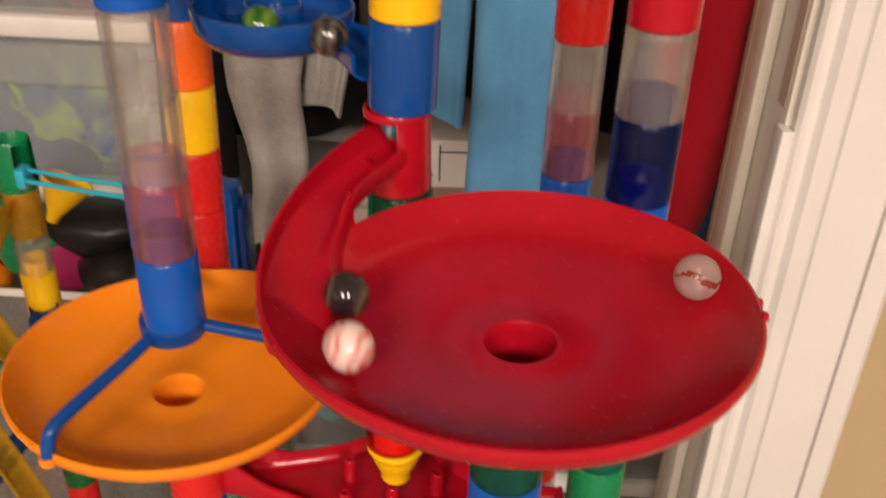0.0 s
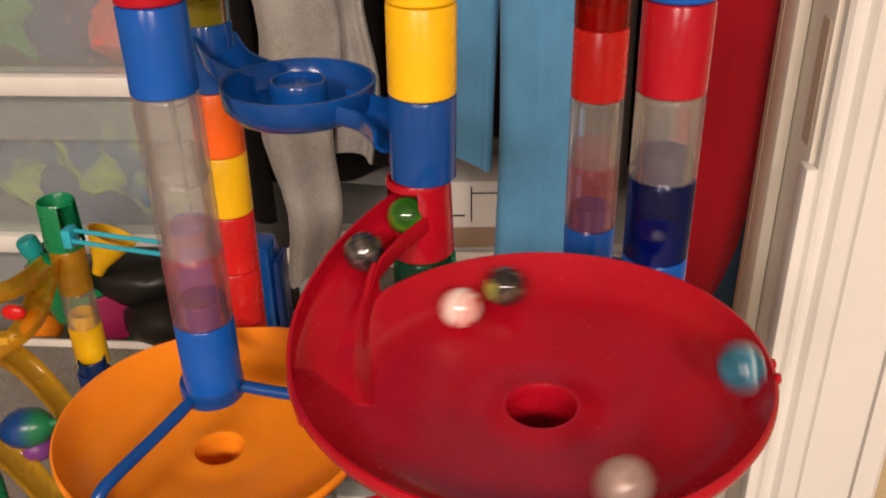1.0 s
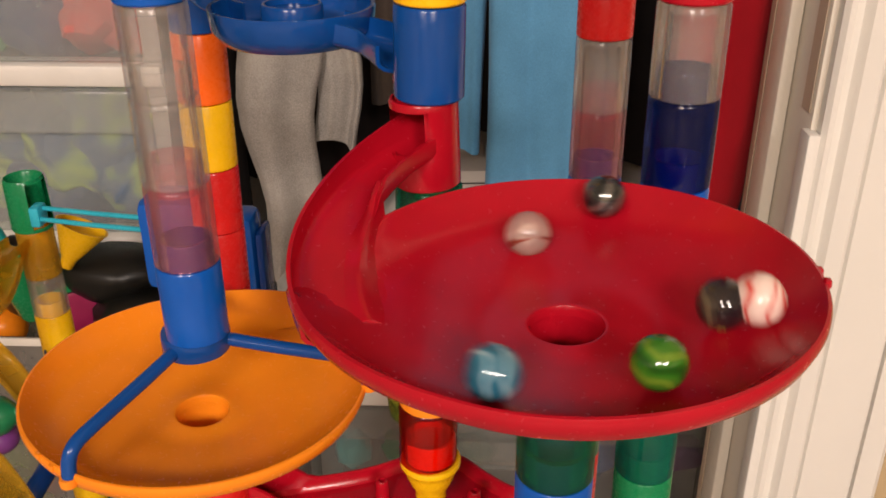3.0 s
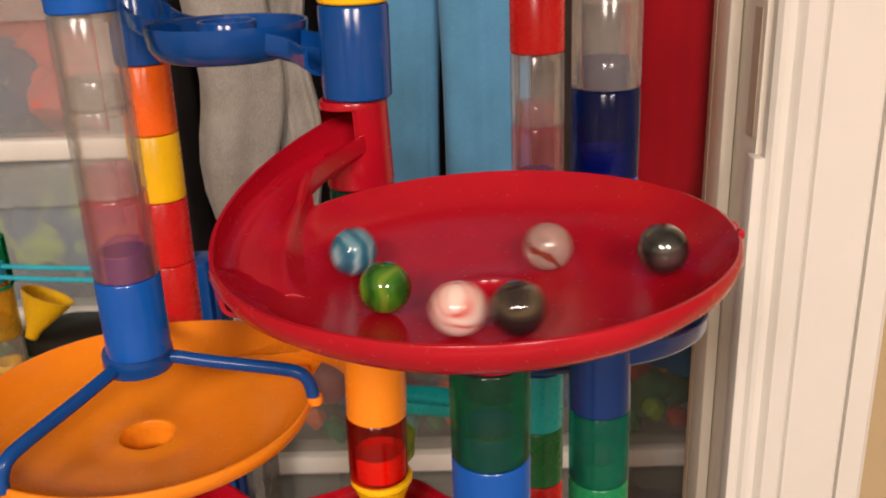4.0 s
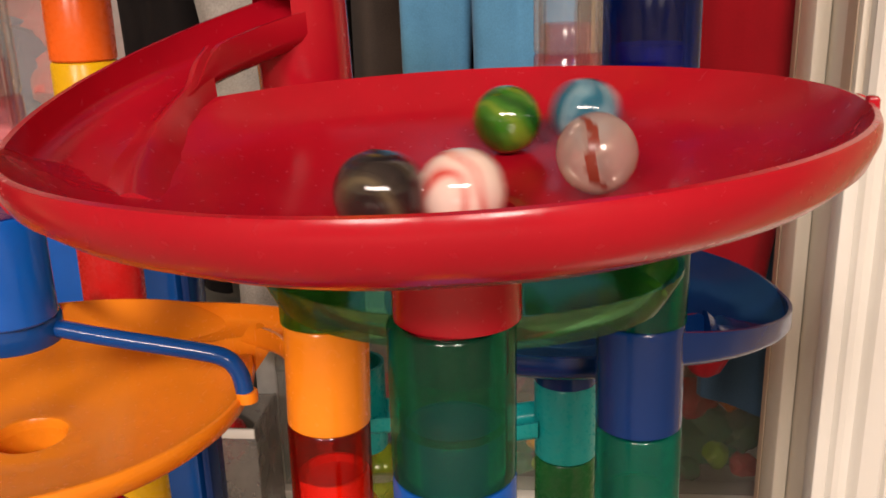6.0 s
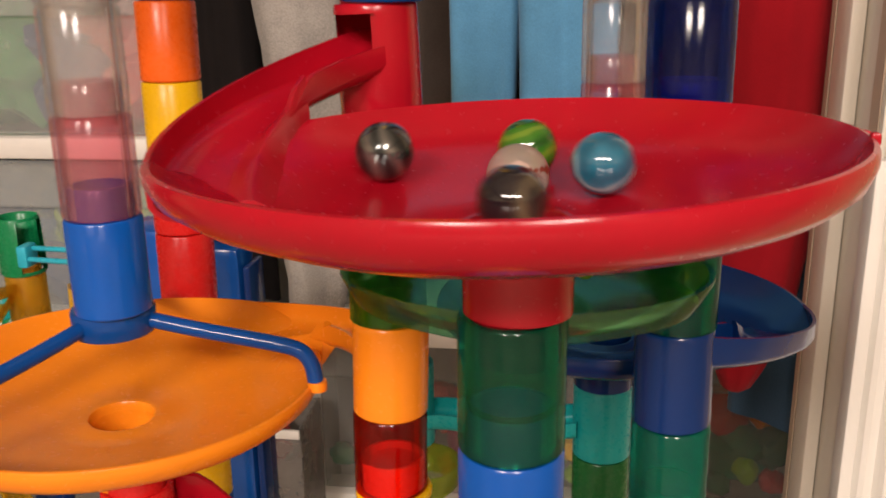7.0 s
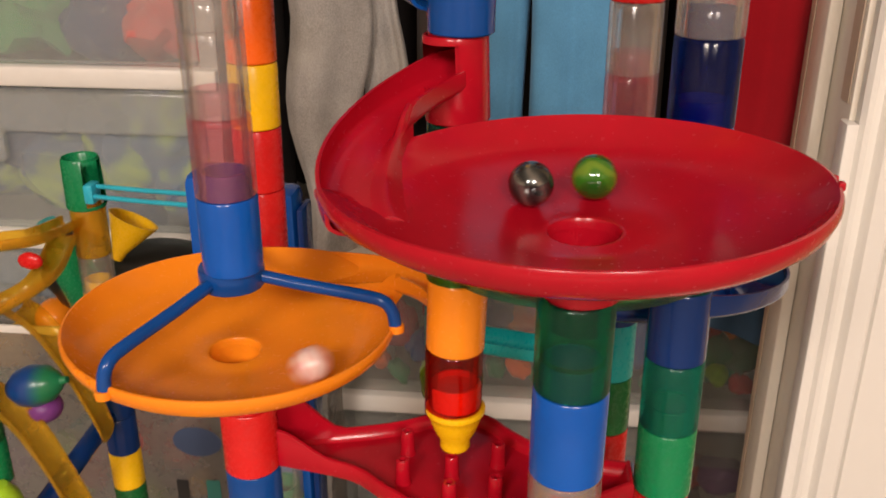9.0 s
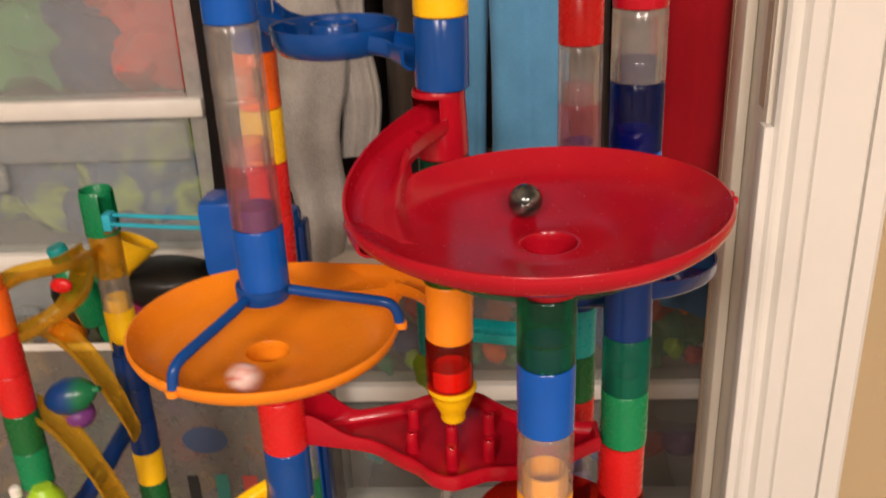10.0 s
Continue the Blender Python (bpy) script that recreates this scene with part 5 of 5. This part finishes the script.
def motions():
    red, ora, nav = (RED_C, RED_RIM), (ORA_C, ORA_RIM), (NAV_C, NAV_RIM)
    drop = Vector((RED_C[0], RED_C[1], RED_RIM - 0.016))
    low = Vector((RED_C[0], RED_C[1], RED_RIM - 0.040))
    bowl_l, bowl_r = Vector((0.040, 0.384, 0.7706)), Vector((0.092, 0.385, 0.7706))
    w = orbit(*red, [(0, 208.5, 0.0628), (0.5, 350.2, 0.0587), (1, 485.9, 0.0534), (1.5, 650.6, 0.0577), (2, 789.5, 0.0584), (2.5, 927.6, 0.0529), (2.7, 989.6, 0.0635), (3.8, 1270.9, 0.0404), (4, 1334.8, 0.0377), (4.5, 1489.9, 0.0253), (5, 1608.1, 0.0307), (5.2, 1742.4, 0.0170), (6.3, 2202.5, 0.0175), (6.38, 2212.5, 0.0155)])
    w += [(6.44, drop), (6.52, low), (6.8, bowl_l), (6.95, at_axis("c", 0.764)), (7.05, at_axis("c", 0.724)), (8.05, at_axis("c", 0.7215))]
    w += [(8.12, on_chute(*ora, ORA_TURN, 6)), (8.2, on_chute(*ora, ORA_TURN, 40))]
    w += orbit(*ora, [(8.3, 81.5, 0.0641), (8.5, 141.5, 0.0631), (8.6, 166.1, 0.0639), (8.7, 184.8, 0.0657), (8.8, 212.4, 0.0595), (8.9, 268.0, 0.0513), (9, 324.6, 0.0572), (9.5, 487.8, 0.0592), (9.7, 541.2, 0.0614), (10, 630.3, 0.0532)])
    roll(W, w)
    k = orbit(*red, [(0, 178.5, 0.0604), (0.5, 328.1, 0.0600), (1, 463.4, 0.0588), (1.5, 627.0, 0.0578), (2, 774.2, 0.0542), (2.5, 903.7, 0.0460), (2.7, 976.0, 0.0522), (3.8, 1300.1, 0.0359), (4, 1360.2, 0.0407), (4.5, 1493.3, 0.0417), (5, 1590.7, 0.0305), (5.2, 1690.7, 0.0172), (6.3, 2171.1, 0.0274), (6.5, 2246.2, 0.0331), (7, 2430.5, 0.0155), (7.5, 2633.7, 0.0309), (8, 2817.7, 0.0155)])
    k += [(8.08, drop), (8.16, low), (8.5, bowl_l), (8.7, at_axis("c", 0.764)), (8.8, at_axis("c", 0.724))]
    roll(K, k)
    c = orbit(*red, [(0, 15.0, 0.0641), (0.5, 150.9, 0.0608), (1, 291.2, 0.0638), (1.5, 416.3, 0.0536), (2, 554.1, 0.0448), (2.5, 675.7, 0.0490), (2.7, 744.4, 0.0429), (3.8, 1033.2, 0.0494), (4, 1117.0, 0.0263), (4.5, 1255.9, 0.0331), (5, 1453.0, 0.0368), (5.2, 1516.4, 0.0324), (6.3, 1911.9, 0.0286), (6.5, 1981.5, 0.0229), (6.9, 2145.6, 0.0202), (7, 2251.2, 0.0172)])
    c += [(7.07, drop), (7.15, low), (7.7, bowl_r), (7.95, bowl_r + Vector((0.008, 0.006, 0.0005))), (8.1, at_axis("e", 0.764)), (8.2, at_axis("e", 0.7235)), (8.28, on_chute(*nav, NAV_TURN, 8)), (8.4, on_chute(*nav, NAV_TURN, 42))]
    c += orbit(*nav, [(8.5, -4, .066), (8.6, 12, .069), (8.7, 32, .070), (9, 120, .066), (9.5, 280, .062), (10, 430, .058)])
    roll(C, c)
    b = [(0, at_axis("c", level(3) + 0.030)), (.15, at_axis("c", level(3) + 0.018)), (.3, on_chute(*red, RED_TURN, 8)), (.4, on_chute(*red, RED_TURN, 20)), (.5, on_chute(*red, RED_TURN, 37)), (.58, on_chute(*red, RED_TURN, 70))]
    b += orbit(*red, [(0.66, 222.9, 0.0661), (1, 351.9, 0.0676), (1.5, 535.1, 0.0650), (2, 682.8, 0.0681), (2.5, 825.9, 0.0591), (2.7, 879.1, 0.0587), (3.8, 1183.5, 0.0478), (4, 1241.6, 0.0475), (4.5, 1403.7, 0.0335), (5, 1540.6, 0.0495), (5.2, 1583.0, 0.0501), (6.3, 1943.6, 0.0431), (6.5, 1986.2, 0.0325), (7, 2197.2, 0.0287), (7.5, 2370.5, 0.0229), (8, 2563.7, 0.0250), (8.5, 2810.1, 0.0155), (8.68, 2858.1, 0.0155)])
    b += [(8.75, drop), (8.83, low), (9.2, bowl_r), (9.4, at_axis("e", 0.764)), (9.5, at_axis("e", 0.7235))]
    roll(B, b)
    s = [(0, Vector((-0.016, 0.415, level(4) + 0.0232))), (.2, Vector((0.002, 0.410, level(4) + 0.0180))), (.3, at_axis("c", level(4) + 0.012)), (.4, at_axis("c", level(3) + 0.020)), (.5, on_chute(*red, RED_TURN, 5)), (.8, on_chute(*red, RED_TURN, 7)), (.9, on_chute(*red, RED_TURN, 11)), (1.0, on_chute(*red, RED_TURN, 21)), (1.1, on_chute(*red, RED_TURN, 42)), (1.2, on_chute(*red, RED_TURN, 74))]
    s += orbit(*red, [(1.28, 217.8, 0.0685), (1.5, 301.8, 0.0690), (2, 495.4, 0.0662), (2.5, 661.0, 0.0686), (2.7, 707.5, 0.0653), (3.8, 1021.0, 0.0640), (4, 1071.4, 0.0558), (4.5, 1209.7, 0.0513), (5, 1368.8, 0.0155), (5.2, 1430.0, 0.0384), (6.3, 1760.2, 0.0173), (6.5, 1799.1, 0.0383), (7, 1941.8, 0.0459), (7.5, 2146.7, 0.0239), (8, 2288.1, 0.0341), (8.5, 2515.9, 0.0184), (9, 2649.4, 0.0270), (9.5, 2828.8, 0.0294), (10, 2987.9, 0.0292)])
    roll(S, s)
    g = [(0, Vector((-0.046, 0.4235, level(4) + 0.0235))), (.2, Vector((-0.034, 0.4255, level(4) + 0.0232))), (.5, Vector((-0.016, 0.4155, level(4) + 0.0225))), (.6, Vector((-0.004, 0.4120, level(4) + 0.0200))), (.75, at_axis("c", level(4) + 0.013)), (.9, at_axis("c", level(3) + 0.024)), (1.0, on_chute(*red, RED_TURN, 5)), (1.1, on_chute(*red, RED_TURN, 20)), (1.2, on_chute(*red, RED_TURN, 40)), (1.3, on_chute(*red, RED_TURN, 66))]
    g += orbit(*red, [(1.38, 212.4, 0.0685), (1.5, 257.4, 0.0690), (2, 388.4, 0.0563), (2.5, 514.2, 0.0557), (2.7, 579.6, 0.0503), (3.8, 854.2, 0.0457), (4, 924.3, 0.0364), (4.5, 1057.6, 0.0378), (5, 1208.1, 0.0544), (5.2, 1241.6, 0.0325), (6.3, 1615.6, 0.0394), (6.5, 1677.3, 0.0161), (7, 1885.8, 0.0364), (7.5, 2044.1, 0.0158), (8, 2244.0, 0.0374), (8.5, 2358.8, 0.0155), (9, 2598.4, 0.0282), (9.5, 2785.6, 0.0162), (9.75, 2873.6, 0.0155)])
    g += [(9.83, drop), (9.92, low)]
    roll(G, g)


motions()
